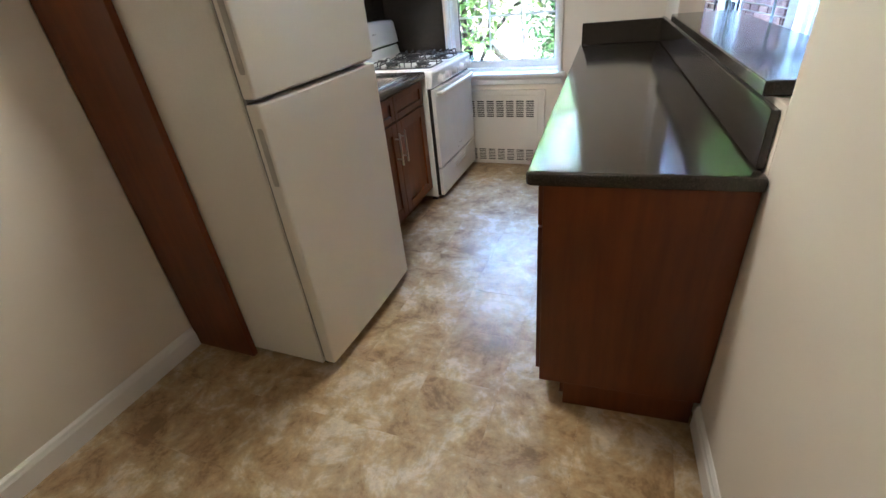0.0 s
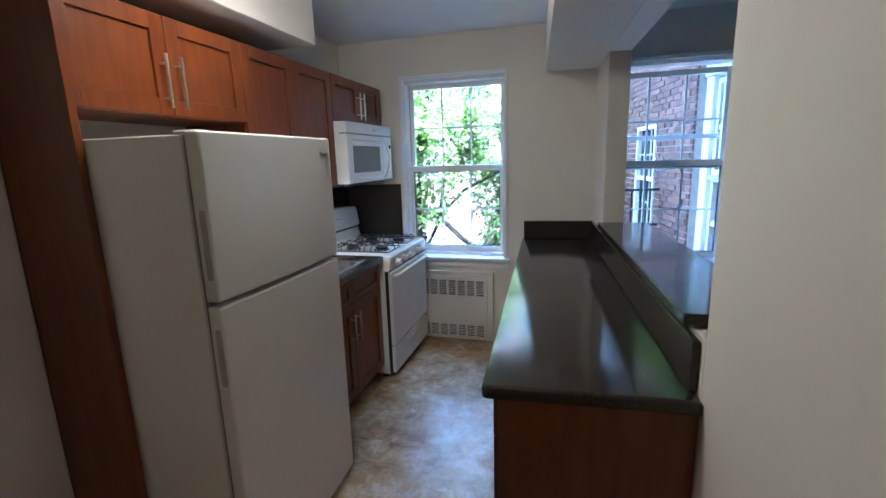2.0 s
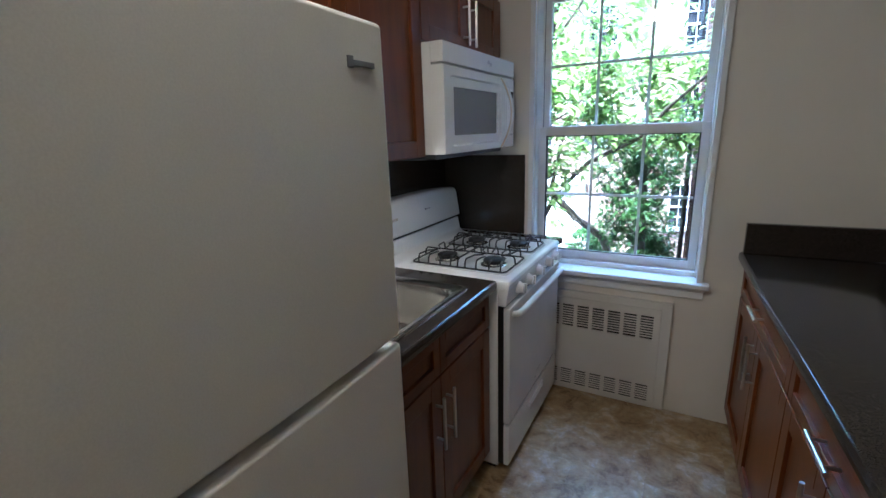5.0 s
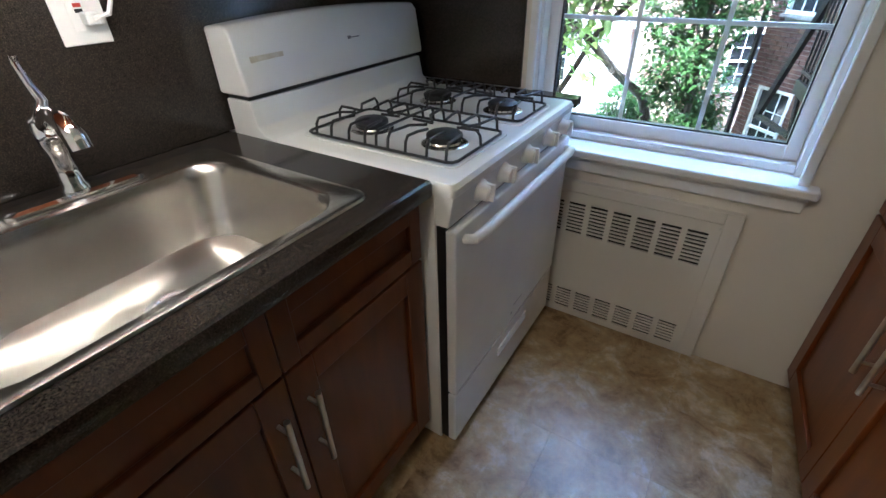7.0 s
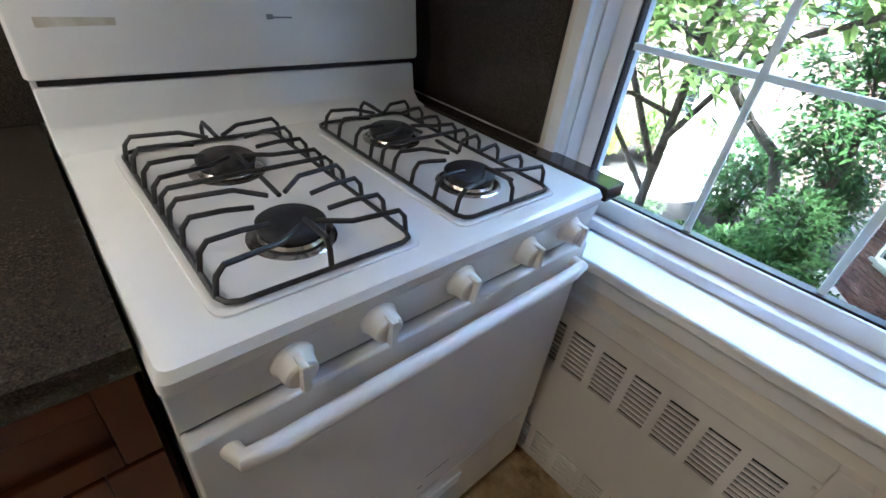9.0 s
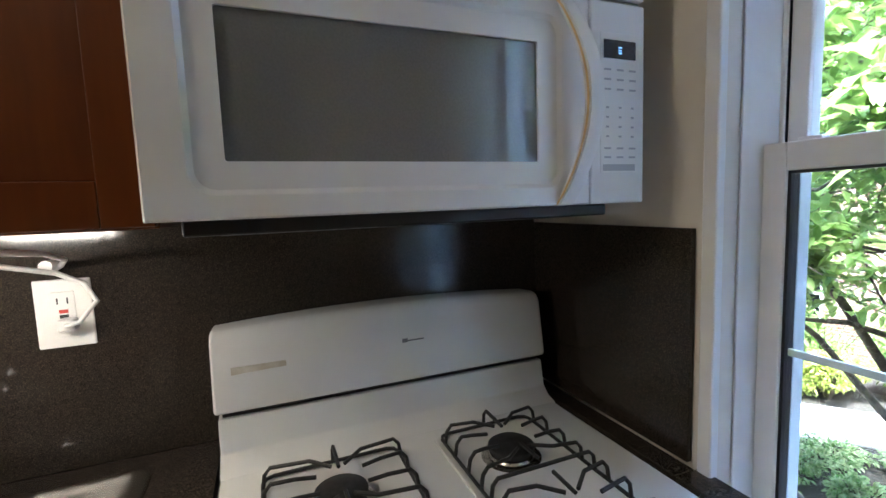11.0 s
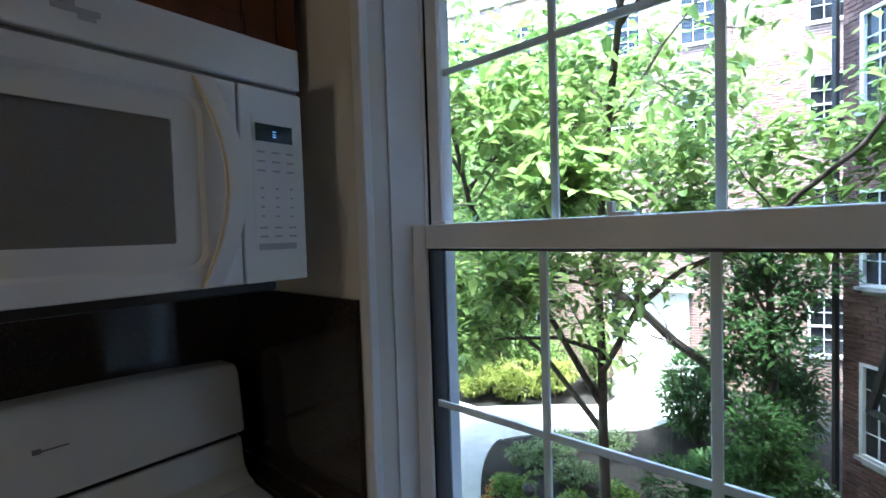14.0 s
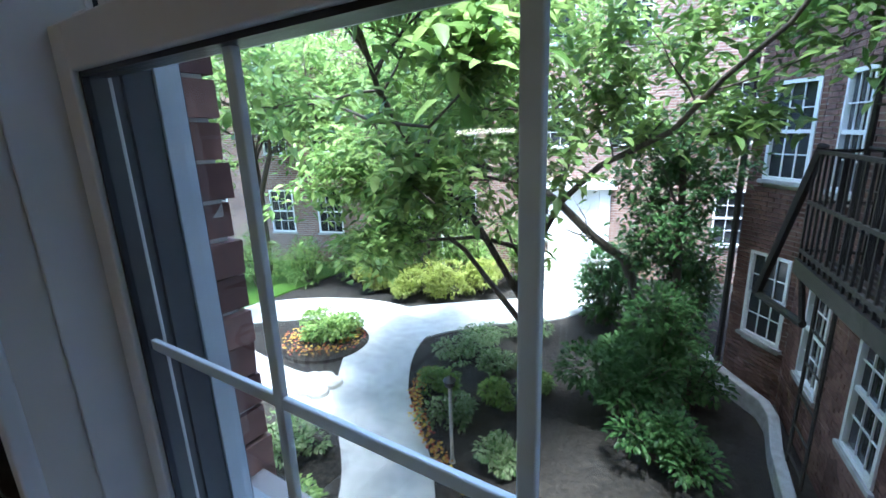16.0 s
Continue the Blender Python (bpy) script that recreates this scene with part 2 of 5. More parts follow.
FARBRICK = far_brick()


def foliage(name, c0, c1):
    m, n, l, b = mat_base(name, c0, 0.45, 0, 0.35)
    geo = n.new("ShaderNodeNewGeometry")
    r = ramp(n, l, geo.outputs["Random Per Island"], [(0.0, c0), (1.0, c1)])
    l.new(r.outputs[0], b.inputs["Base Color"])
    tl = n.new("ShaderNodeBsdfTranslucent")
    l.new(r.outputs[0], tl.inputs[0])
    mx = n.new("ShaderNodeMixShader")
    mx.inputs[0].default_value = 0.5
    l.new(b.outputs[0], mx.inputs[1])
    l.new(tl.outputs[0], mx.inputs[2])
    l.new(mx.outputs[0], n["Material Output"].inputs["Surface"])
    return m


LEAF = foliage("fresh_green_leaf", (0.11, 0.20, 0.05), (0.35, 0.47, 0.15))
LEAFDARK = foliage("evergreen_leaf", (0.03, 0.08, 0.022), (0.10, 0.20, 0.06))
LEAFYELLOW = foliage("yellow_green_leaf", (0.25, 0.31, 0.05), (0.45, 0.48, 0.15))
LEAFPALE = foliage("pale_variegated_leaf", (0.12, 0.22, 0.07), (0.40, 0.46, 0.26))
PETAL = foliage("mixed_blossom", (0.35, 0.04, 0.05), (0.75, 0.55, 0.10))
GRASS = foliage("lawn_grass", (0.07, 0.17, 0.02), (0.14, 0.28, 0.05))

# ---------------------------------------------------------------- building helpers
ID = Matrix.Identity(4)


def bx(bm, x0, x1, y0, y1, z0, z1):
    """A box between two corners."""
    v = [bm.verts.new((x, y, z)) for x in (x0, x1) for y in (y0, y1) for z in (z0, z1)]
    for f in ((0, 1, 3, 2), (4, 6, 7, 5), (0, 4, 5, 1), (2, 3, 7, 6), (0, 2, 6, 4), (1, 5, 7, 3)):
        bm.faces.new([v[i] for i in f])
    return v


def tube(bm, pts, radii, sides=10, cap=True):
    """A round bar through the given points."""
    if not isinstance(radii, (list, tuple)):
        radii = [radii] * len(pts)
    pts = [Vector(p) for p in pts]
    rings, side = [], None
    for i, p in enumerate(pts):
        d = (pts[min(i + 1, len(pts) - 1)] - pts[max(i - 1, 0)]).normalized()
        if side is None:
            side = d.orthogonal().normalized()
        side = (side - d * side.dot(d)).normalized()
        up = d.cross(side)
        rings.append([bm.verts.new(p + radii[i] * (math.cos(a) * side + math.sin(a) * up)) for a in [2 * math.pi * k / sides for k in range(sides)]])
    for a, b in zip(rings, rings[1:]):
        for k in range(sides):
            bm.faces.new((a[k], a[(k + 1) % sides], b[(k + 1) % sides], b[k]))
    if cap:
        bm.faces.new(rings[0][::-1])
        bm.faces.new(rings[-1])


def lathe(bm, centre, axis, profile, sides=24):
    """A turned shape: profile rows of (radius, height along axis)."""
    c, ax = Vector(centre), Vector(axis).normalized()
    u = ax.orthogonal().normalized()
    w = ax.cross(u)
    rings = [[bm.verts.new(c + ax * h + max(r, 1e-4) * (math.cos(a) * u + math.sin(a) * w)) for a in [2 * math.pi * k / sides for k in range(sides)]] for r, h in profile]
    for a, b in zip(rings, rings[1:]):
        for k in range(sides):
            bm.faces.new((a[k], a[(k + 1) % sides], b[(k + 1) % sides], b[k]))
    bm.faces.new(rings[0][::-1])
    bm.faces.new(rings[-1])


def extrude_xz(bm, prof, y0, y1):
    """A profile of (x, z) points drawn out along y."""
    a = [bm.verts.new((x, y0, z)) for x, z in prof]
    b = [bm.verts.new((x, y1, z)) for x, z in prof]
    k = len(prof)
    for i in range(k):
        bm.faces.new((a[i], a[(i + 1) % k], b[(i + 1) % k], b[i]))
    bm.faces.new(a[::-1])
    bm.faces.new(b)


def mesh_ob(name, bm, mat, parent=None, xf=ID, bevel=0.0, smooth=False, seg=2):
    bmesh.ops.recalc_face_normals(bm, faces=bm.faces)
    me = bpy.data.meshes.new(name)
    bm.to_mesh(me)
    bm.free()
    me.transform(xf)
    me.materials.append(mat)
    if smooth or bevel:
        for p in me.polygons:
            p.use_smooth = True
        me.set_sharp_from_angle(angle=radians(38))
    ob = new(name, me)
    if bevel:
        mod = ob.modifiers.new("rounded_edges", "BEVEL")
        mod.width, mod.segments, mod.limit_method, mod.angle_limit = bevel, seg, "ANGLE", radians(35)
        mod.harden_normals = True
    if parent:
        ob.parent = parent
        ob.matrix_parent_inverse = parent.matrix_basis.inverted()
    return ob


def base(name, loc, label, category, group="", kind="", xf=ID):
    e = new(name)
    e.empty_display_size = 0.1
    e.matrix_basis = xf @ Matrix.Translation(loc)
    return tagged(e, label, category, group, kind)


def boxes(name, rows, mat, parent=None, xf=ID, bevel=0.0, **tags):
    bm = bmesh.new()
    for r in rows:
        bx(bm, *r)
    ob = mesh_ob(name, bm, mat, parent, xf, bevel)
    return tagged(ob, **tags)


def each(name, rows, mat, parent=None, xf=ID, bevel=0.0):
    for r in rows:
        boxes(name, [r], mat, parent, xf, bevel)


# ---------------------------------------------------------------- structure
CEIL_Z = 2.515
SK = Matrix.Translation((2.078, 0, 0)) @ Matrix.Rotation(radians(4.3), 4, "Z")   # the peninsula side stands slightly askew
K0, K1, L0, L1, WZ0, WZ1 = 0.55, 1.405, 2.16, 3.015, 0.74, 2.205

boxes("wall_window", [
    (-0.2, K0, 0, 0.2, -0.05, 2.6), (K1, L0, 0, 0.2, -0.05, 2.6), (L1, 6.0, 0, 0.2, -0.05, 2.6),
    (K0, K1, 0, 0.2, -0.05, WZ0), (K0, K1, 0, 0.2, WZ1, 2.6), (L0, L1, 0, 0.2, -0.05, WZ0), (L0, L1, 0, 0.2, WZ1, 2.6)],
    WALL, kind="structure", label="off-white painted plaster wall around the windows")
boxes("wall_left", [(-0.2, 0, -2.57, 0, -0.05, 2.6), (-0.2, 0.105, -6.0, -2.57, -0.05, 2.6)], WALL, kind="structure", label="off-white painted plaster wall behind the cabinets")
boxes("wall_hall", [(-0.2, 6.0, -6.2, -6.0, -0.05, 2.6)], WALL, kind="structure", label="off-white painted plaster wall")
boxes("wall_living", [(6.0, 6.2, -6.2, 0.2, -0.05, 2.6)], WALL, kind="structure", label="off-white painted plaster wall")
boxes("wall_peninsula", [(0.0, 0.13, -2.40, -0.525, -0.02, 1.082), (0.0, 0.13, -5.6, -2.40, -0.02, 2.52), (0.0, 0.13, -0.525, 0.02, -0.02, 2.52)],
      WALL, xf=SK, bevel=0.004, kind="structure", label="off-white half wall with a pass-through opening")
boxes("beam", [(-0.37, -0.002, -4.2, -0.002, 2.172, 2.54), (-0.002, 0.128, -2.398, -0.527, 2.172, 2.54)], WALL, xf=SK, bevel=0.004, kind="structure", label="off-white boxed ceiling beam")
boxes("ceiling", [(-0.2, 6.1, -6.1, 0.1, CEIL_Z, 2.6)], CEIL, kind="structure", label="white painted ceiling")
boxes("soffit", [(0.001, 0.455, -5.9, -1.118, 2.232, 2.54)], WALL, bevel=0.006, kind="structure", label="off-white boxed soffit above the cabinets")
floor = boxes("floor", [(-0.2, 6.1, -6.1, 0.1, -0.12, -0.004)], DARKGAP, kind="structure", label="stone-look vinyl tile floor in mottled beige")


def baseboard(name, prof_rows, xf=ID):
    bm = bmesh.new()
    for x0, x1, y0, y1 in prof_rows:
        s = 1 if x1 > x0 else -1
        extrude_xz(bm, [(x0, 0), (x1, 0), (x1, 0.075), (x1 - s * 0.004, 0.082), (x1 - s * 0.005, 0.095), (x0 + s * 0.004, 0.105), (x0, 0.105)], y0, y1)
    return tagged(mesh_ob(name, bm, TRIM, xf=xf), "white painted moulded baseboard", kind="structure")


baseboard("baseboard", [(0.105, 0.121, -6.0, -2.571)])
baseboard("baseboard", [(0.0, -0.016, -5.6, -2.41)], SK)


def window_unit(name, x0, x1, drop, full):
    """A white double-hung window, six panes a sash, with casing, stool and apron."""
    w = base(name, ((x0 + x1) / 2, 0, WZ0), "white vinyl double-hung window with grilles, closed", "window", kind="structure")
    c = 0.016
    boxes("casing", [(x0 - c, x0 + 0.012, -0.018, 0.002, WZ0, WZ1 + c), (x1 - 0.012, x1 + c, -0.018, 0.002, WZ0, WZ1 + c), (x0 + 0.012, x1 - 0.012, -0.018, 0.002, WZ1 - 0.012, WZ1 + c)], TRIM, w, bevel=0.004)
    boxes("sill", [(x0 - 0.05, x1 + 0.045, -0.05, 0.10, WZ0 - 0.028, WZ0 + 0.002)], TRIM, w, bevel=0.009)
    boxes("apron", [(x0 - 0.03, x1 + 0.025, -0.016, 0.001, WZ0 - 0.085, WZ0 - 0.03), (x0 - 0.035, x1 + 0.03, -0.022, 0.001, WZ0 - 0.045, WZ0 - 0.03)], TRIM, w, bevel=0.005)
    boxes("frame", [(x0, x0 + 0.005, 0.05, 0.150, WZ0, WZ1), (x1 - 0.020, x1, 0.06, 0.24, WZ0, WZ1), (x0 + 0.005, x1 - 0.020, 0.06, 0.24, WZ1 - 0.03, WZ1), (x0 + 0.005, x1 - 0.020, 0.07, 0.24, WZ0 + 0.003, WZ0 + 0.028),
                    (x0 + 0.005, x0 + 0.013, 0.145, 0.152, WZ0, WZ1), (x1 - 0.030, x1 - 0.020, 0.145, 0.152, WZ0, WZ1)], VINYLWIN, w, bevel=0.003)
    boxes("outer_track", [(x0, x0 + 0.0052, 0.1505, 0.24, WZ0, WZ1), (x0 + 0.0052, x0 + 0.013, 0.166, 0.171, WZ0, WZ1)], TRACK, w)
    boxes("track_strip", [(x0 + 0.0052, x0 + 0.012, 0.203, 0.236, WZ0, WZ1)], STORM, w, bevel=0.002)
    a0, a1 = x0 + 0.0055, x1 - 0.0205
    top = 1.503
    z0 = WZ0 + 0.029
    boxes("lower_sash", [(a0, a0 + 0.038, 0.105, 0.143, z0, top), (a1 - 0.038, a1, 0.105, 0.143, z0, top), (a0 + 0.038, a1 - 0.038, 0.105, 0.143, z0, z0 + 0.045), (a0 + 0.038, a1 - 0.038, 0.105, 0.143, top - 0.048, top)], VINYLWIN, w, bevel=0.003)
    g0, g1 = a0 + 0.038, a1 - 0.038
    boxes("gasket", [(g0, g0 + 0.005, 0.112, 0.136, z0 + 0.045, top - 0.048), (g1 - 0.005, g1, 0.112, 0.136, z0 + 0.045, top - 0.048), (g0, g1, 0.112, 0.136, top - 0.053, top - 0.048), (g0, g1, 0.112, 0.136, z0 + 0.045, z0 + 0.050)], BLACK, w)
    mun = []
    for k in (1, 2):
        xm = g0 + (g1 - g0) * k / 3
        mun.append((xm - 0.007, xm + 0.007, 0.122, 0.130, z0 + 0.045, top - 0.048))
    zm = (z0 + top) / 2
    mun.append((g0, g1, 0.1225, 0.1295, zm - 0.007, zm + 0.007))
    boxes("muntin", mun, VINYLWIN, w, bevel=0.002)
    u0, u1 = 1.465 - drop, WZ1 - 0.031 - drop
    boxes("upper_sash", [(a0 + 0.008, a0 + 0.040, 0.155, 0.192, u0, u1), (a1 - 0.040, a1 - 0.008, 0.155, 0.192, u0, u1), (a0 + 0.040, a1 - 0.040, 0.155, 0.192, u0, u0 + 0.04), (a0 + 0.040, a1 - 0.040, 0.155, 0.192, u1 - 0.038, u1)], VINYLWIN, w, bevel=0.003)
    mun = []
    for k in (1, 2):
        xm = a0 + 0.040 + (a1 - a0 - 0.08) * k / 3
        mun.append((xm - 0.007, xm + 0.007, 0.170, 0.178, u0 + 0.04, u1 - 0.038))
    zm = (u0 + u1) / 2
    mun.append((a0 + 0.04, a1 - 0.04, 0.1705, 0.1775, zm - 0.007, zm + 0.007))
    boxes("muntin", mun, VINYLWIN, w, bevel=0.002)
    for r in ((g0, g1, 0.1155, 0.1165, z0 + 0.045, top - 0.048), (a0 + 0.04, a1 - 0.04, 0.165, 0.166, u0 + 0.04, u1 - 0.038)):
        pane = boxes("pane", [r], GLASS, w)
        pane.visible_shadow = False
    xm = (x0 + x1) / 2
    boxes("latch", [(xm - 0.020, xm + 0.020, 0.114, 0.138, top - 0.001, top + 0.006), (xm - 0.022, xm - 0.012, 0.116, 0.132, top + 0.005, top + 0.022)], VINYLWIN, w, bevel=0.002)
    boxes("lift_rail", [(a0 + 0.05, a0 + 0.085, 0.112, 0.135, top - 0.001, top + 0.006), (a1 - 0.085, a1 - 0.05, 0.112, 0.135, top - 0.001, top + 0.006)], PLASTIC, w, bevel=0.002)
    # outside storm rails
    boxes("storm_frame", [(x0 - 0.145, x0 - 0.096, 0.248, 0.285, WZ0, WZ1), (x1 - 0.012, x1 + 0.03, 0.242, 0.272, WZ0, WZ1), (x0 - 0.145, x1 + 0.03, 0.242, 0.285, WZ0 - 0.04, WZ0), (x0 - 0.145, x1 + 0.03, 0.242, 0.285, WZ1, WZ1 + 0.04)], STORM, w, bevel=0.004)
    boxes("storm_channel", [(x0 - 0.145, x0 - 0.108, 0.201, 0.247, WZ0, WZ1), (x0 - 0.108, x0 - 0.100, 0.222, 0.227, WZ0, WZ1)], TRACK, w)
    if drop:
        boxes("storm_rail", [(x0 + 0.012, x1 - 0.012, 0.250, 0.268, 1.655, 1.69)], VINYLWIN, w, bevel=0.003)
    return w


window_unit("window_1", K0, K1, 0.0, True)
window_unit("window_2", L0, L1, 0.03, False)

# ---------------------------------------------------------------- cabinets


def shaker(bm, flat, u0, u1, v0, v1, th=0.02, rail=0.062):
    """A framed door with a recessed panel; flat maps (u, v, w) boxes into place."""
    flat(bm, u0, u0 + rail, v0, v1, 0, th)
    flat(bm, u1 - rail, u1, v0, v1, 0, th)
    flat(bm, u0 + rail, u1 - rail, v0, v0 + rail, 0, th)
    flat(bm, u0 + rail, u1 - rail, v1 - rail, v1, 0, th)
    flat(bm, u0 + rail, u1 - rail, v0 + rail, v1 - rail, 0, th - 0.011)


def left_flat(x):
    return lambda bm, u0, u1, v0, v1, w0, w1: bx(bm, x + w0, x + w1, u0, u1, v0, v1)


def right_flat(x):
    return lambda bm, u0, u1, v0, v1, w0, w1: bx(bm, x - w1, x - w0, u0, u1, v0, v1)


def bar_handle(parent, p0, p1, out, xf=ID):
    """A nickel bar pull between two points, standing off along out."""
    p0, p1, out = Vector(p0), Vector(p1), Vector(out)
    bm = bmesh.new()
    o = out * 0.032
    tube(bm, [p0 + o, p1 + o], 0.006, 12)
    d = (p1 - p0)
    for k in (0.18, 0.82):
        q = p0 + d * k
        tube(bm, [q, q + o], 0.0045, 8)
    return tagged(mesh_ob("handle", bm, STEELBAR, parent, xf, smooth=True), "brushed nickel bar handle")


def door_part(parent, flat, u0, u1, v0, v1, xf=ID, name="door", rail=0.062):
    bm = bmesh.new()
    shaker(bm, flat, u0 + 0.0015, u1 - 0.0015, v0 + 0.0015, v1 - 0.0015, rail=rail)
    return mesh_ob(name, bm, CHERRY, parent, xf, bevel=0.0025)


UX = 0.365    # carcass front of the wall cabinets


def wall_cabinet(y0, y1, z0, z1, doors, handles, label):
    c = base("wall_cabinet", (0.18, (y0 + y1) / 2, z0), label, "cabinet", "cherry wall cabinets")
    boxes("body", [(0.002, UX, y0 + 0.001, y1 - 0.001, z0, z1)], CHERRY, c, bevel=0.002)
    fl = left_flat(UX + 0.001)
    ds = [door_part(c, fl, a, b, z0 + 0.002, z1 - 0.002) for a, b in doors]
    for y, za, zb, k in handles:
        bar_handle(ds[k], (UX + 0.02, y, za), (UX + 0.02, y, zb), (1, 0, 0))
    return c


ZT = 2.135
wall_cabinet(-2.539, -1.694, 1.757, ZT, [(-2.539, -2.116), (-2.116, -1.694)], [(-2.152, 1.785, 1.985, 0), (-2.080, 1.785, 1.985, 1)], "cherry-stained two-door cabinet hung above the refrigerator")
wall_cabinet(-1.693, -0.856, 1.40, ZT, [(-1.693, -1.276), (-1.276, -0.856)], [(-1.312, 1.425, 1.62, 0), (-1.240, 1.425, 1.62, 1)], "cherry-stained two-door wall cabinet above the sink")
wall_cabinet(-0.855, -0.078, 1.832, ZT, [(-0.853, -0.457), (-0.457, -0.082)], [(-0.492, 1.86, 2.05, 0), (-0.422, 1.86, 2.05, 1)], "cherry-stained two-door cabinet above the microwave")
tagged(boxes("filler_strip", [(0.002, UX + 0.012, -0.076, -0.035, 1.832, ZT - 0.004)], CHERRY, bevel=0.002), "cherry-stained filler strip beside the cabinet", "trim strip")
tagged(boxes("cabinet_side_panel", [(0.107, 0.450, -2.568, -2.541, 0.001, 2.231)], CHERRY, bevel=0.003), "tall cherry-stained end panel beside the refrigerator", "panel")

# sink base
sb = base("sink_cabinet", (0.3, -1.26, 0), "dark cherry-stained sink base cabinet with two doors", "cabinet")
boxes("body", [(0.002, 0.630, -1.765, -0.843, 0.10, 0.60), (0.575, 0.630, -1.765, -0.843, 0.60, 0.872), (0.002, 0.630, -1.765, -1.75, 0.60, 0.872), (0.002, 0.630, -0.860, -0.843, 0.60, 0.872)], CHERRY, sb, bevel=0.002)
boxes("toe_kick", [(0.05, 0.555, -1.763, -0.845, 0.001, 0.10)], CHERRY, sb)
fl = left_flat(0.631)
for a, b in ((-1.69, -1.262), (-1.262, -0.847)):
    door_part(sb, fl, a, b, 0.715, 0.862, name="drawer_front", rail=0.04)
d1 = door_part(sb, fl, -1.69, -1.262, 0.112, 0.71)
d2 = door_part(sb, fl, -1.262, -0.847, 0.112, 0.71)
bar_handle(d1, (0.651, -1.300, 0.46), (0.651, -1.300, 0.655), (1, 0, 0))
bar_handle(d2, (0.651, -1.228, 0.46), (0.651, -1.228, 0.655), (1, 0, 0))

# sink counter with a cut-out
S0, S1, SY0, SY1 = 0.085, 0.620, -1.615, -0.960
ct = base("sink_countertop", (0.32, -1.26, 0.875), "dark speckled granite countertop around the sink", "countertop")
boxes("slab", [(0.002, 0.672, SY1 - 0.012, -0.842, 0.875, 0.915), (0.002, 0.672, -1.775, SY0 + 0.012, 0.875, 0.915), (0.002, S0 + 0.012, SY0 + 0.012, SY1 - 0.012, 0.875, 0.915), (S1 - 0.012, 0.672, SY0 + 0.012, SY1 - 0.012, 0.875, 0.915)], GRANITE, ct)
bm = bmesh.new()
extrude_xz(bm, [(0.672, 0.875), (0.677, 0.876), (0.681, 0.882), (0.682, 0.905), (0.679, 0.912), (0.672, 0.915)], -1.775, -0.842)
mesh_ob("rounded_front", bm, GRANITE, ct, smooth=True)
tagged(boxes("corner_countertop", [(0.53, 0.735, -0.066, -0.003, 0.885, 0.915), (0.002, 0.53, -0.066, -0.016, 0.885, 0.915)], GRANITE, bevel=0.003), "narrow dark granite strip between range and wall", "countertop")
tagged(boxes("backsplash", [(0.001, 0.013, -1.78, -0.0145, 0.9165, 1.399)], GRANITE), "dark speckled granite backsplash slab behind the sink", "backsplash")
tagged(boxes("backsplash", [(0.001, 0.512, -0.0135, -0.001, 0.9165, 1.36)], GRANITE, bevel=0.002), "dark speckled granite backsplash slab beside the window", "backsplash")


def rounded_rect(x0, x1, y0, y1, r, n=6):
    out = []
    for cx, cy, a0 in ((x1 - r, y1 - r, 0), (x0 + r, y1 - r, 90), (x0 + r, y0 + r, 180), (x1 - r, y0 + r, 270)):
        for k in range(n + 1):
            a = radians(a0 + 90 * k / n)
            out.append((cx + r * math.cos(a), cy + r * math.sin(a)))
    return out


def loft(bm, loops, close_last=True):
    rings = [[bm.verts.new((x, y, z)) for x, y in pts] for pts, z in loops]
    k = len(rings[0])
    for a, b in zip(rings, rings[1:]):
        for i in range(k):
            bm.faces.new((a[i], a[(i + 1) % k], b[(i + 1) % k], b[i]))
    if close_last:
        bm.faces.new(rings[-1])


sink = base("sink", (0.35, -1.3, 0.917), "stainless steel drop-in single-bowl kitchen sink", "sink")
bm = bmesh.new()
B = (S0 + 0.075, S1 - 0.035, SY0 + 0.045, SY1 - 0.045)
loft(bm, [(rounded_rect(S0, S1, SY0, SY1, 0.03), 0.9165), (rounded_rect(S0 + 0.002, S1 - 0.002, SY0 + 0.002, SY1 - 0.002, 0.03), 0.9215), (rounded_rect(S0 + 0.012, S1 - 0.012, SY0 + 0.012, SY1 - 0.012, 0.03), 0.923),
          (rounded_rect(S0 + 0.02, S1 - 0.018, SY0 + 0.02, SY1 - 0.02, 0.03), 0.920), (rounded_rect(B[0] - 0.008, B[1] + 0.008, B[2] - 0.008, B[3] + 0.008, 0.075), 0.920), (rounded_rect(*B, 0.07), 0.915),
          (rounded_rect(B[0] + 0.008, B[1] - 0.008, B[2] + 0.008, B[3] - 0.008, 0.07), 0.89), (rounded_rect(B[0] + 0.018, B[1] - 0.018, B[2] + 0.02, B[3] - 0.02, 0.08), 0.79),
          (rounded_rect(B[0] + 0.03, B[1] - 0.03, B[2] + 0.035, B[3] - 0.035, 0.08), 0.755), (rounded_rect(B[0] + 0.055, B[1] - 0.055, B[2] + 0.06, B[3] - 0.06, 0.07), 0.742), (rounded_rect(B[0] + 0.13, B[1] - 0.13, B[2] + 0.18, B[3] - 0.18, 0.05), 0.738)])
mesh_ob("bowl", bm, STAINLESS, sink, smooth=True)
bm = bmesh.new()
lathe(bm, (0.352, -1.265, 0.7375), (0, 0, 1), [(0.056, 0.0), (0.056, 0.004), (0.050, 0.006), (0.043, 0.005), (0.040, 0.0015), (0.02, 0.001)], 28)
mesh_ob("drain_flange", bm, CHROME, sink, smooth=True)
bm = bmesh.new()
lathe(bm, (0.352, -1.265, 0.739), (0, 0, 1), [(0.036, 0.0), (0.034, 0.004), (0.016, 0.006), (0.012, 0.012), (0.004, 0.013)], 20)
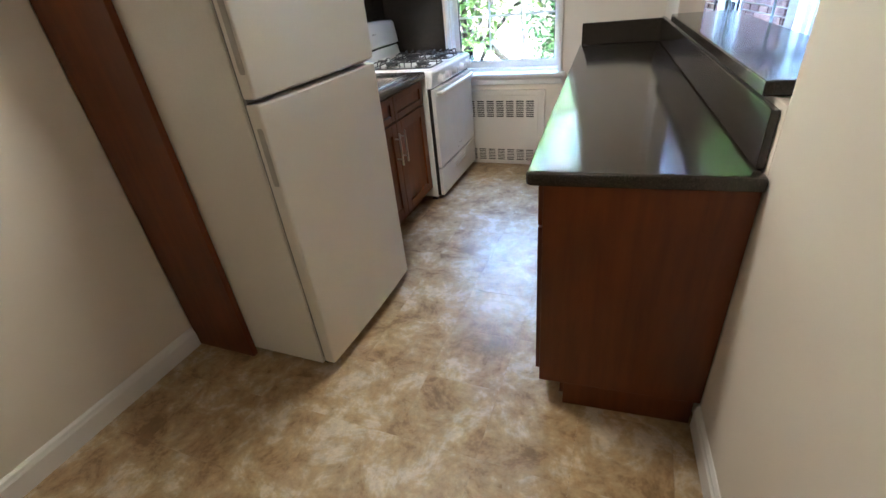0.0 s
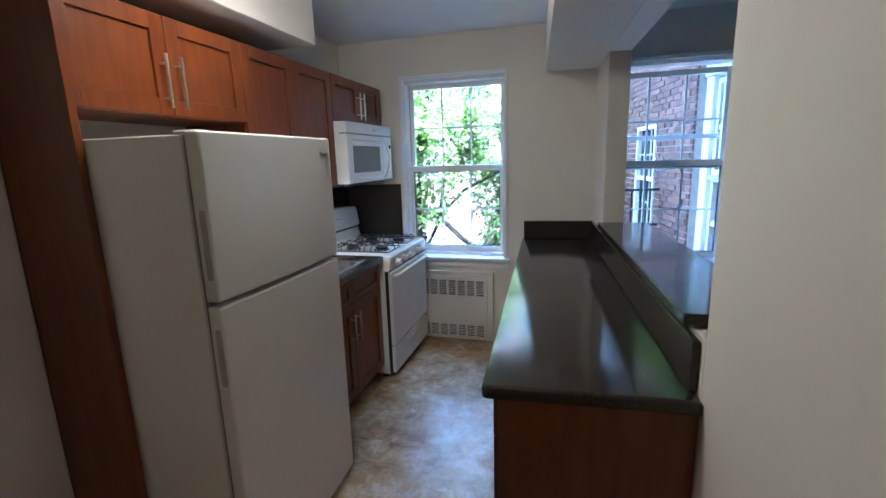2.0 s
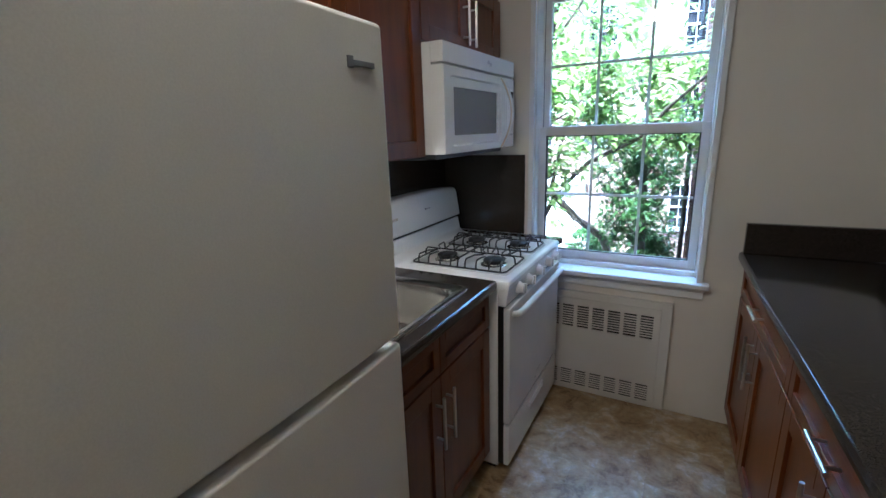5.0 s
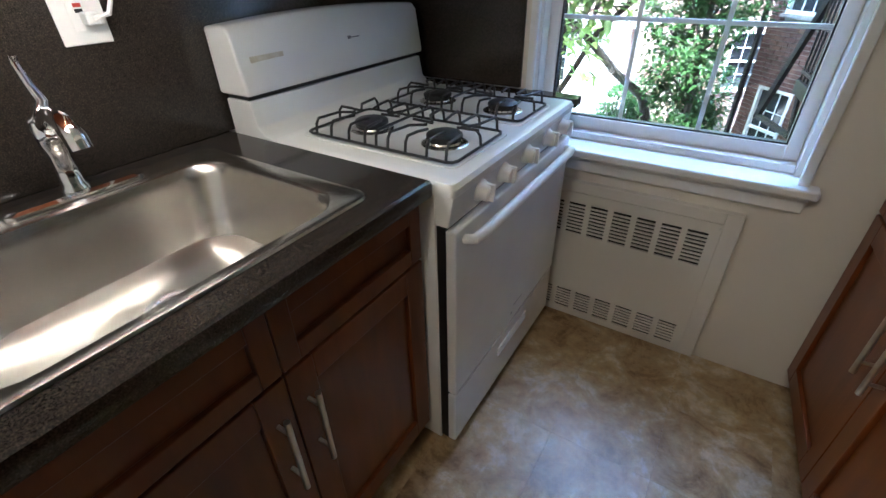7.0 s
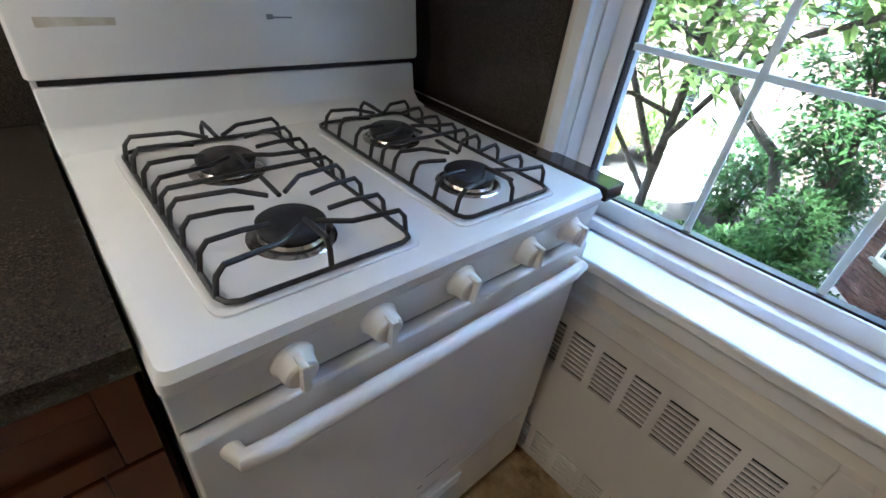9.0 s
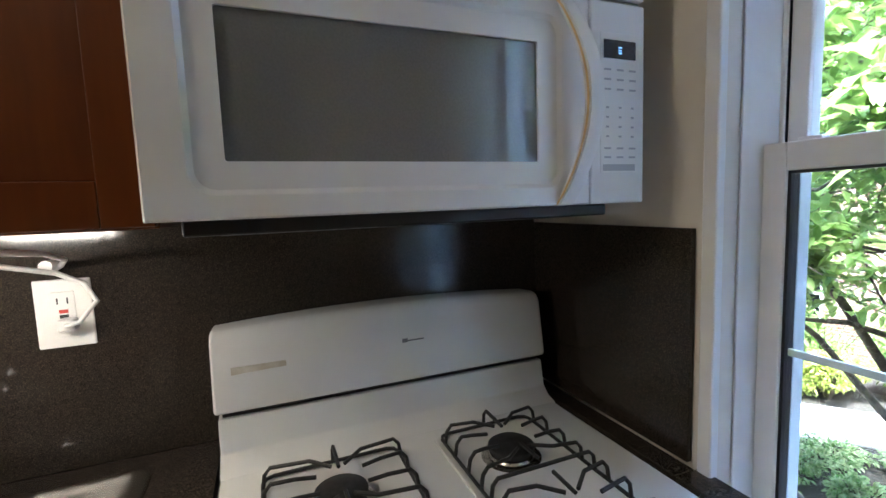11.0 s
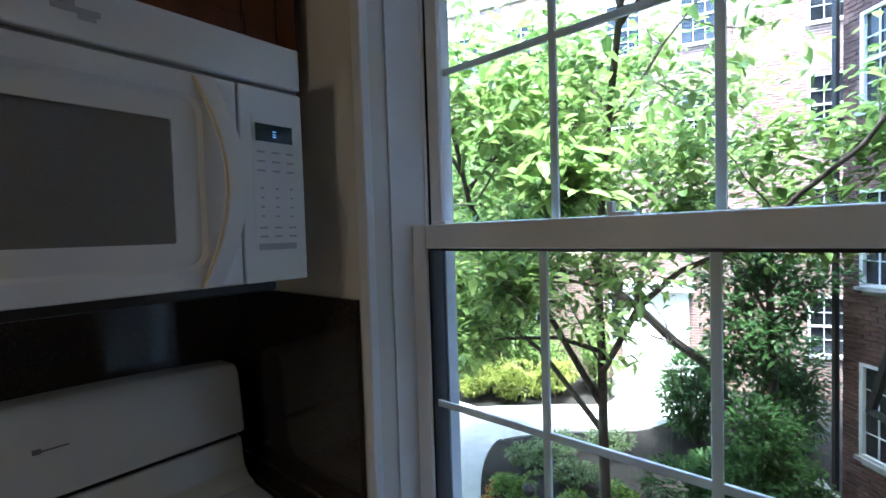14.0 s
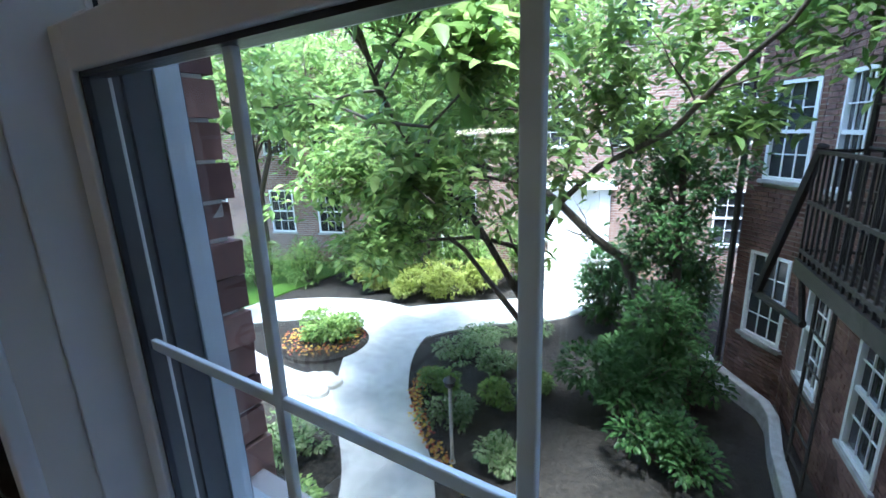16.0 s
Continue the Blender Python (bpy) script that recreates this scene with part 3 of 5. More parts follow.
mesh_ob("strainer", bm, STAINLESS, sink, smooth=True)

# faucet
fc = base("faucet", (0.118, -1.262, 0.9205), "chrome single-lever kitchen faucet with hooked spout", "faucet")
bm = bmesh.new()
loft(bm, [(rounded_rect(0.095, 0.142, -1.387, -1.137, 0.022), 0.9205), (rounded_rect(0.095, 0.142, -1.387, -1.137, 0.022), 0.928), (rounded_rect(0.101, 0.136, -1.379, -1.145, 0.017), 0.933)])
mesh_ob("deck_plate", bm, CHROME, fc, smooth=True)
bm = bmesh.new()
lathe(bm, (0.118, -1.262, 0.931), (0, 0, 1), [(0.026, 0), (0.026, 0.01), (0.021, 0.018), (0.019, 0.075), (0.022, 0.085), (0.026, 0.10), (0.027, 0.125), (0.023, 0.14), (0.012, 0.148)], 24)
mesh_ob("body", bm, CHROME, fc, smooth=True)
bm = bmesh.new()
tube(bm, [(0.118, -1.262, 1.035), (0.135, -1.261, 1.068), (0.158, -1.26, 1.082), (0.182, -1.259, 1.084), (0.205, -1.258, 1.074), (0.222, -1.257, 1.054), (0.228, -1.257, 1.034)], [0.019, 0.018, 0.0165, 0.0165, 0.018, 0.0195, 0.019], 16)
mesh_ob("spout", bm, CHROME, fc, smooth=True)
bm = bmesh.new()
tube(bm, [(0.118, -1.262, 1.072), (0.112, -1.246, 1.100), (0.102, -1.25, 1.13), (0.094, -1.253, 1.165), (0.098, -1.252, 1.178)], [0.012, 0.011, 0.008, 0.007, 0.008], 12)
mesh_ob("lever", bm, CHROME, fc, smooth=True)

# ---------------------------------------------------------------- refrigerator
fr = base("refrigerator", (0.5, -2.08, 0), "white top-freezer refrigerator with textured doors", "refrigerator")
FY0, FY1, FXB, FX = -2.537, -1.800, 0.828, 0.893
boxes("body", [(0.08, FXB - 0.008, FY0, FY1, 0.03, 1.652)], FRIDGE, fr, bevel=0.006)
each("foot", [(0.12, 0.17, FY0 + 0.03, FY0 + 0.09, 0.001, 0.032), (0.70, 0.75, FY0 + 0.03, FY0 + 0.09, 0.001, 0.032), (0.12, 0.17, FY1 - 0.09, FY1 - 0.03, 0.001, 0.032), (0.70, 0.75, FY1 - 0.09, FY1 - 0.03, 0.001, 0.032)], BLACK, fr)
boxes("kick_grille", [(0.80, 0.828, FY0 + 0.02, FY1 - 0.02, 0.02, 0.06)], BLACK, fr)
boxes("gasket", [(FXB - 0.008, FXB + 0.004, FY0 + 0.012, FY1 - 0.012, 0.06, 1.65)], GASKET, fr)


def fridge_door(z0, z1, name):
    bm = bmesh.new()
    # gently crowned front
    n = 14
    prof = []
    for k in range(n + 1):
        s = k / n
        y = FY0 + (FY1 - FY0) * s
        prof.append((FX - 0.010 * (2 * s - 1) ** 2, y))
    a = [bm.verts.new((x, y, z0)) for x, y in prof] + [bm.verts.new((FXB + 0.004, FY1, z0)), bm.verts.new((FXB + 0.004, FY0, z0))]
    b = [bm.verts.new((v.co.x, v.co.y, z1)) for v in a]
    k = len(a)
    for i in range(k):
        bm.faces.new((a[i], a[(i + 1) % k], b[(i + 1) % k], b[i]))
    bm.faces.new(a[::-1])
    bm.faces.new(b)
    return mesh_ob(name, bm, FRIDGE, fr, bevel=0.009, seg=3)


fd1 = fridge_door(0.045, 1.128, "lower_door")
fd2 = fridge_door(1.142, 1.662, "freezer_door")
for z0, z1, d in ((1.215, 1.43, fd2), (0.86, 1.055, fd1)):
    bm = bmesh.new()
    loft(bm, [(rounded_rect(0.850, 0.876, FY0 - 0.001, FY0 + 0.018, 0.008, 3), z0), (rounded_rect(0.848, 0.878, FY0 - 0.003, FY0 + 0.020, 0.010, 3), z0 + 0.01), (rounded_rect(0.848, 0.878, FY0 - 0.003, FY0 + 0.020, 0.010, 3), z1 - 0.01), (rounded_rect(0.850, 0.876, FY0 - 0.001, FY0 + 0.018, 0.008, 3), z1)])
    tagged(mesh_ob("grip", bm, FHANDLE, d, bevel=0.002), "grey recessed grip")
boxes("badge", [(FX - 0.009, FX - 0.003, FY1 - 0.085, FY1 - 0.035, 1.593, 1.601), (FX - 0.009, FX - 0.003, FY1 - 0.095, FY1 - 0.083, 1.590, 1.606)], LOGO, fr, bevel=0.001)
each("hinge_cap", [(0.79, 0.875, FY0 + 0.005, FY0 + 0.055, 1.652, 1.664), (0.79, 0.875, FY1 - 0.055, FY1 - 0.005, 1.652, 1.664)], PLASTIC, fr, bevel=0.004)

# ---------------------------------------------------------------- gas range
st = base("gas_range", (0.4, -0.447, 0), "white freestanding gas range with black grates", "stove")
RY0, RY1, RX = -0.838, -0.070, 0.712
boxes("body", [(0.03, RX - 0.03, RY0 + 0.004, RY1 - 0.004, 0.035, 0.885)], ENAMEL, st, bevel=0.004)
each("foot", [(x, x + 0.04, y, y + 0.04, 0.001, 0.036) for x in (0.06, 0.62) for y in (RY0 + 0.03, RY1 - 0.07)], BLACK, st)
# cooktop with wells
bm = bmesh.new()
loft(bm, [(rounded_rect(0.028, RX + 0.018, RY0, RY1, 0.012, 3), 0.882), (rounded_rect(0.028, RX + 0.022, RY0, RY1, 0.014, 3), 0.900), (rounded_rect(0.032, RX + 0.016, RY0 + 0.005, RY1 - 0.005, 0.014, 3), 0.911), (rounded_rect(0.04, RX + 0.004, RY0 + 0.016, RY1 - 0.016, 0.014, 3), 0.915)])
mesh_ob("cooktop", bm, ENAMEL, st, smooth=True)
WELLS = [(-0.770, -0.490), (-0.418, -0.178)]
for y0, y1 in WELLS:
    bm = bmesh.new()
    loft(bm, [(rounded_rect(0.217, 0.694, y0, y1, 0.02, 3), 0.9145), (rounded_rect(0.217, 0.694, y0, y1, 0.02, 3), 0.9185), (rounded_rect(0.223, 0.688, y0 + 0.006, y1 - 0.006, 0.018, 3), 0.9195), (rounded_rect(0.228, 0.683, y0 + 0.011, y1 - 0.011, 0.016, 3), 0.9165)])
    mesh_ob("burner_tray", bm, ENAMEL, st, smooth=True)
BURN = [(0.347, -0.632), (0.582, -0.632), (0.347, -0.298), (0.582, -0.298)]
for x, y in BURN:
    bm = bmesh.new()
    lathe(bm, (x, y, 0.9165), (0, 0, 1), [(0.060, 0), (0.055, 0.003), (0.046, 0.0035), (0.043, 0.008)], 24)
    mesh_ob("burner_bowl", bm, STAINLESS, st, smooth=True)
    bm = bmesh.new()
    lathe(bm, (x, y, 0.9175), (0, 0, 1), [(0.036, 0), (0.038, 0.008), (0.036, 0.013), (0.046, 0.015), (0.046, 0.022), (0.040, 0.026), (0.01, 0.027)], 24)
    mesh_ob("burner_cap", bm, IRON, st, smooth=True)


def grate(y0, y1):
    bm = bmesh.new()
    R, zt, zb = 0.0037, 0.962, 0.924
    x0, x1 = 0.227, 0.684
    corner = [(x0, y0 + 0.02), (x0 + 0.006, y0 + 0.006), (x0 + 0.02, y0), (x1 - 0.02, y0), (x1 - 0.006, y0 + 0.006), (x1, y0 + 0.02), (x1, y1 - 0.02), (x1 - 0.006, y1 - 0.006), (x1 - 0.02, y1), (x0 + 0.02, y1), (x0 + 0.006, y1 - 0.006), (x0, y1 - 0.02), (x0, y0 + 0.02)]
    tube(bm, [(x, y, zb) for x, y in corner], R, 8, False)
    ym = (y0 + y1) / 2
    for cx in (0.347, 0.582):
        for dx in (-0.082, -0.030, 0.030, 0.082):
            reach = 0.040 if abs(dx) < 0.05 else 0.012
            for s, ye in ((-1, y0), (1, y1)):
                yi = ym + s * reach
                tube(bm, [(cx + dx, ye, zb), (cx + dx, ye - s * 0.004, zt - 0.012), (cx + dx, ye - s * 0.014, zt), (cx + dx * 0.9, yi + s * 0.035, zt), (cx + dx * (0.55 if abs(dx) > 0.05 else 0.8), yi, zt - 0.004)], R, 7)
        for s in (-1, 1):
            tube(bm, [(cx + s * 0.036, ym, zt - 0.002), (cx + s * 0.095, ym, zt)], R, 7)
    for xe, s in ((x0, 1), (x1, -1)):
        tube(bm, [(xe, ym, zb), (xe + s * 0.003, ym, zt - 0.012), (xe + s * 0.014, ym, zt), (xe + s * 0.055, ym, zt)], R, 7)
    tube(bm, [(0.4645, y0, zb), (0.4645, y0 + 0.004, zt - 0.01), (0.4645, y0 + 0.014, zt), (0.4645, y1 - 0.014, zt), (0.4645, y1 - 0.004, zt - 0.01), (0.4645, y1, zb)], R, 7)
    tagged(mesh_ob("grate", bm, IRON, st, smooth=True), "black wire burner grate")


for y0, y1 in WELLS:
    grate(y0 + 0.012, y1 - 0.012)
# backguard: lower riser, slot whose shade is painted by a black bar, curved hood
bm = bmesh.new()
extrude_xz(bm, [(0.028, 0.90), (0.19, 0.9135), (0.155, 0.922), (0.135, 0.94), (0.122, 1.005), (0.028, 1.005)], RY0 + 0.002, RY1 - 0.002)
mesh_ob("riser", bm, ENAMEL, st, bevel=0.004)
boxes("vent_slot", [(0.03, 0.112, RY0 + 0.01, RY1 - 0.01, 1.004, 1.018)], BLACK, st)
bm = bmesh.new()
n = 18
rows = []
for k in range(n + 1):
    s = k / n
    y = RY0 - 0.004 + (RY1 - RY0 + 0.008) * s
    crown = 1.180 + 0.016 * (1 - (2 * s - 1) ** 2)
    rows.append([bm.verts.new(p) for p in ((0.016, y, 1.017), (0.130, y, 1.017), (0.132, y, 1.030), (0.112, y, crown - 0.02), (0.098, y, crown - 0.003), (0.080, y, crown), (0.016, y, crown - 0.004))])
for a, b in zip(rows, rows[1:]):
    for i in range(7):
        bm.faces.new((a[i], a[(i + 1) % 7], b[(i + 1) % 7], b[i]))
bm.faces.new(rows[0])
bm.faces.new(rows[-1][::-1])
mesh_ob("backguard", bm, ENAMEL, st, bevel=0.008, seg=3)
boxes("badge", [(0.118, 0.1222, -0.435, -0.395, 1.108, 1.111), (0.118, 0.1222, -0.447, -0.434, 1.106, 1.115)], LOGO, st)
boxes("tape_mark", [(0.1185, 0.1225, -0.805, -0.70, 1.076, 1.108)], SMUDGE, st)
# control panel, oven door, drawer
bm = bmesh.new()
extrude_xz(bm, [(RX - 0.03, 0.805), (RX + 0.004, 0.805), (RX + 0.018, 0.882), (RX - 0.03, 0.882)], RY0 + 0.003, RY1 - 0.003)
mesh_ob("control_panel", bm, ENAMEL, st, bevel=0.003)
for y in (-0.708, -0.588, -0.440, -0.288, -0.160):
    bm = bmesh.new()
    lathe(bm, (RX + 0.010, y, 0.852), (1, 0, -0.12), [(0.027, 0), (0.027, 0.007), (0.023, 0.012), (0.021, 0.03), (0.017, 0.033)], 22)
    bx(bm, RX + 0.022, RX + 0.052, y - 0.005, y + 0.005, 0.830, 0.872)
    tagged(mesh_ob("knob", bm, PLASTIC, st, bevel=0.002), "white plastic control knob")
# black slab behind the door and drawer paints the shade in their gaps
boxes("door_shadow_gap", [(RX - 0.03, RX - 0.006, RY0 + 0.008, RY1 - 0.008, 0.05, 0.80)], BLACK, st)
boxes("oven_door", [(RX - 0.006, RX + 0.022, RY0 + 0.004, RY1 - 0.004, 0.262, 0.798)], ENAMEL, st, bevel=0.006, )
bm = bmesh.new()
tube(bm, [(RX + 0.02, RY0 + 0.045, 0.764), (RX + 0.046, RY0 + 0.052, 0.768), (RX + 0.052, RY0 + 0.09, 0.770), (RX + 0.052, RY1 - 0.09, 0.770), (RX + 0.046, RY1 - 0.052, 0.768), (RX + 0.02, RY1 - 0.045, 0.764)], [0.012, 0.013, 0.014, 0.014, 0.013, 0.012], 14)
tagged(mesh_ob("oven_handle", bm, PLASTIC, st, smooth=True), "long white oven door handle")
boxes("broiler_drawer", [(RX - 0.006, RX + 0.020, RY0 + 0.004, RY1 - 0.004, 0.05, 0.252)], ENAMEL, st, bevel=0.006)
boxes("drawer_pull", [(RX + 0.0195, RX + 0.026, -0.56, -0.33, 0.205, 0.212), (RX + 0.0195, RX + 0.025, -0.56, -0.33, 0.188, 0.192), (RX + 0.0195, RX + 0.025, -0.56, -0.33, 0.176, 0.180)], PLASTIC, st, bevel=0.002)
boxes("scratch", [(RX + 0.0215, RX + 0.0225, -0.455, -0.385, 0.325, 0.328), (RX + 0.0215, RX + 0.0225, -0.475, -0.462, 0.298, 0.304)], LOGO, st)

# ---------------------------------------------------------------- over-range microwave
mw = base("microwave", (0.25, -0.466, 1.41), "white over-range microwave with a grey window", "microwave")
MY0, MY1, MX, MZ0, MZ1 = -0.854, -0.090, 0.475, 1.410, 1.826
boxes("case", [(0.014, MX - 0.055, MY0 + 0.002, MY1 - 0.002, MZ0, MZ1)], ENAMEL, mw, bevel=0.003)
boxes("top_vent_panel", [(MX - 0.055, MX, MY0, MY1, 1.752, MZ1)], ENAMEL, mw, bevel=0.004)
boxes("slot", [(MX - 0.055, MX - 0.012, MY0 + 0.003, MY1 - 0.003, 1.744, 1.753)], GASKET, mw)
YS = -0.207


def ring_panel(name, y0, y1, z0, z1, iy0, iy1, iz0, iz1, xb, xf_, mat, parent, r_out=0.003, r_in=0.03, step=0.006):
    """A front panel with a sunk, rounded field and an opening."""
    bm = bmesh.new()
    def loop(a0, a1, b0, b1, r, x):
        return [bm.verts.new((x, y, z)) for y, z in rounded_rect(a0, a1, b0, b1, r, 5)]
    ls = [loop(y0, y1, z0, z1, r_out, xb), loop(y0, y1, z0, z1, r_out, xf_ - 0.004), loop(y0 + 0.003, y1 - 0.003, z0 + 0.003, z1 - 0.003, r_out, xf_),
          loop(iy0 - 0.042, iy1 + 0.042, iz0 - 0.042, iz1 + 0.042, r_in, xf_), loop(iy0 - 0.035, iy1 + 0.035, iz0 - 0.035, iz1 + 0.035, r_in * 0.8, xf_ - step),
          loop(iy0, iy1, iz0, iz1, 0.004, xf_ - step), loop(iy0, iy1, iz0, iz1, 0.004, xf_ - step - 0.006)]
    k = len(ls[0])
    for a, b in zip(ls, ls[1:]):
        for i in range(k):
            bm.faces.new((a[i], a[(i + 1) % k], b[(i + 1) % k], b[i]))
    return mesh_ob(name, bm, mat, parent, smooth=True)


GW = (-0.762, -0.305, 1.482, 1.668)
ring_panel("door", MY0, YS - 0.001, MZ0, 1.744, *GW, MX - 0.055, MX, ENAMEL, mw)
boxes("window_screen", [(MX - 0.035, MX - 0.011, GW[0] - 0.01, GW[1] + 0.01, GW[2] - 0.01, GW[3] + 0.01)], MWGLASS, mw)
boxes("control_panel", [(MX - 0.055, MX, YS + 0.001, MY1, MZ0, 1.744)], ENAMEL, mw, bevel=0.004)
boxes("keypad", [(MX, MX + 0.0012, YS + 0.020, MY1 - 0.014, 1.462, 1.694)], PLASTIC, mw, bevel=0.0006)
boxes("display", [(MX + 0.001, MX + 0.0022, -0.180, -0.112, 1.652, 1.682)], DISPLAY, mw)
boxes("digit", [(MX + 0.0021, MX + 0.0027, -0.149, -0.143, 1.6695, 1.671), (MX + 0.0021, MX + 0.0027, -0.149, -0.143, 1.665, 1.6663), (MX + 0.0021, MX + 0.0027, -0.149, -0.143, 1.6605, 1.662)], DIGIT, mw)
keys = []
for r, z in enumerate((1.634, 1.618, 1.602, 1.572, 1.556, 1.540, 1.524, 1.504, 1.489)):
    for c in range(3):
        y = -0.172 + c * 0.027
        w = 0.007 if r in (0, 1, 2, 7, 8) else 0.0028
        keys.append((MX + 0.001, MX + 0.0018, y - w, y + w, z - 0.0016, z + 0.0016))
keys.append((MX + 0.001, MX + 0.0018, -0.182, -0.112, 1.466, 1.477))
tagged(boxes("key_marks", keys, KEYGREY, mw), kind="stuff")
bm = bmesh.new()
hn, hz0, hz1 = 16, 1.412, 1.738
rows = []
for k in range(hn + 1):
    s = k / hn
    z = hz0 + (hz1 - hz0) * s
    out = 0.004 + 0.046 * math.sin(math.pi * s) ** 0.8
    yc = -0.262 + 0.026 * math.sin(math.pi * s)
    rows.append([bm.verts.new(p) for p in ((MX + out - 0.012 if out > 0.013 else MX, yc - 0.013, z), (MX + out, yc - 0.010, z), (MX + out + 0.003, yc + 0.004, z), (MX + out, yc + 0.015, z), (MX + out - 0.012 if out > 0.013 else MX, yc + 0.013, z))])
for a, b in zip(rows, rows[1:]):
    for i in range(5):
        bm.faces.new((a[i], a[(i + 1) % 5], b[(i + 1) % 5], b[i]))
bm.faces.new(rows[0])
bm.faces.new(rows[-1][::-1])
tagged(mesh_ob("door_handle", bm, ENAMEL, mw, smooth=True), "bowed white door handle")
bm = bmesh.new()
pts = []
for k in range(hn + 1):
    s = k / hn
    pts.append((MX + 0.002 + 0.046 * math.sin(math.pi * s) ** 0.8 - 0.003, -0.262 + 0.026 * math.sin(math.pi * s) - 0.0125, hz0 + (hz1 - hz0) * s))
tube(bm, pts, 0.0018, 6)
mesh_ob("handle_edge", bm, AMBER, mw, smooth=True)
lg = [(MX, MX + 0.0009, -0.437, -0.385, 1.784, 1.792), (MX, MX + 0.0009, -0.432, -0.412, 1.7925, 1.799), (MX, MX + 0.0009, -0.410, -0.390, 1.777, 1.7835)]
boxes("badge", lg, KEYGREY, mw)
boxes("underside", [(0.06, MX - 0.06, MY0 + 0.03, MY1 - 0.03, MZ0 - 0.022, MZ0)], BLACK, mw, bevel=0.004)
boxes("grease_filter", [(0.12, 0.34, MY0 + 0.07, -0.50, MZ0 - 0.026, MZ0 - 0.021), (0.12, 0.34, -0.43, MY1 - 0.07, MZ0 - 0.026, MZ0 - 0.021)], GASKET, mw)

# ---------------------------------------------------------------- under-cabinet lamp, outlet, lead
ul = base("under_cabinet_lamp", (0.33, -1.31, 1.40), "lit white tube lamp under the wall cabinet", "lamp")
boxes("housing", [(0.318, 0.352, -1.575, -1.08, 1.386, 1.399)], PLASTIC, ul, bevel=0.003)
bm = bmesh.new()
tube(bm, [(0.335, -1.57, 1.378), (0.335, -1.085, 1.378)], 0.010, 14)
tagged(mesh_ob("tube", bm, TUBE, ul, smooth=True), "glowing white tube")
OUT = Matrix.Translation((0, -0.028, -0.030))
ol = base("wall_outlet", (0.014, -1.084, 1.243), "white outlet plate with red test button", "outlet")
boxes("plate", [(0.0131, 0.019, -1.112, -1.02, 1.198, 1.332)], PLASTIC, ol, OUT, bevel=0.003)
boxes("receptacle", [(0.019, 0.021, -1.085, -1.047, 1.222, 1.308)], PLASTIC, ol, OUT, bevel=0.001)
boxes("slots", [(0.0205, 0.0214, -1.076, -1.0735, 1.284, 1.296), (0.0205, 0.0214, -1.060, -1.0575, 1.284, 1.296)], BLACK, ol, OUT)
boxes("button", [(0.0205, 0.0225, -1.073, -1.059, 1.266, 1.273)], RED, ol, OUT)
boxes("reset_button", [(0.0205, 0.0222, -1.073, -1.059, 1.256, 1.263)], BLACK, ol, OUT)
cd = base("lamp_cord", (0.05, -1.088, 1.218), "white lamp cord and plug running to the outlet", "cable")
bm = bmesh.new()
tube(bm, [(0.33, -1.33, 1.383), (0.25, -1.25, 1.362), (0.15, -1.14, 1.348), (0.05, -1.090, 1.318), (0.035, -1.053, 1.293), (0.045, -1.033, 1.258), (0.06, -1.058, 1.223), (0.05, -1.084, 1.216)], 0.0048, 8)
tube(bm, [(0.33, -1.12, 1.383), (0.2, -1.05, 1.365), (0.09, -1.06, 1.345), (0.035, -1.085, 1.330), (0.03, -1.100, 1.322)], 0.0048, 8)
mesh_ob("lead", bm, PLASTIC, cd, smooth=True)
boxes("plug", [(0.0215, 0.052, -1.098, -1.070, 1.204, 1.228)], PLASTIC, cd, bevel=0.005)
bm = bmesh.new()
tube(bm, [(0.015, -1.100, 1.332), (0.06, -1.100, 1.332)], 0.011, 10)
mesh_ob("hook", bm, PLASTIC, cd, smooth=True)

# ---------------------------------------------------------------- ceiling lamp
cl = base("ceiling_lamp", (0.95, -2.2, 2.515), "lit round frosted ceiling lamp", "lamp")
bm = bmesh.new()
lathe(bm, (0.95, -2.2, 2.5145), (0, 0, -1), [(0.17, 0), (0.17, 0.015), (0.155, 0.02)], 32)
mesh_ob("pan", bm, TRIM, cl, smooth=True)
bm = bmesh.new()
lathe(bm, (0.95, -2.2, 2.496), (0, 0, -1), [(0.15, 0), (0.15, 0.02), (0.13, 0.05), (0.09, 0.072), (0.04, 0.083), (0.005, 0.085)], 32)
tagged(mesh_ob("shade", bm, DOME, cl, smooth=True), "glowing frosted glass bowl")

# ---------------------------------------------------------------- radiator cover
rc = base("radiator_cover", (0.93, -0.02, 0), "white painted metal radiator cover with slotted grilles", "radiator")
boxes("frame", [(0.60, 0.66, -0.026, 0.004, 0.005, 0.615), (1.255, 1.305, -0.026, 0.004, 0.005, 0.615), (0.66, 1.255, -0.026, 0.004, 0.575, 0.615), (0.66, 1.255, -0.026, 0.004, 0.005, 0.022)], RADWHITE, rc, bevel=0.003)
bm = bmesh.new()
RG = ((0.405, 0.535), (0.040, 0.135))
CX = [0.675 + k * 0.0815 for k in range(8)]
bx(bm, 0.66, 1.255, -0.030, -0.022, 0.022, 0.040)
bx(bm, 0.66, 1.255, -0.030, -0.022, 0.135, 0.405)
bx(bm, 0.66, 1.255, -0.030, -0.022, 0.535, 0.575)
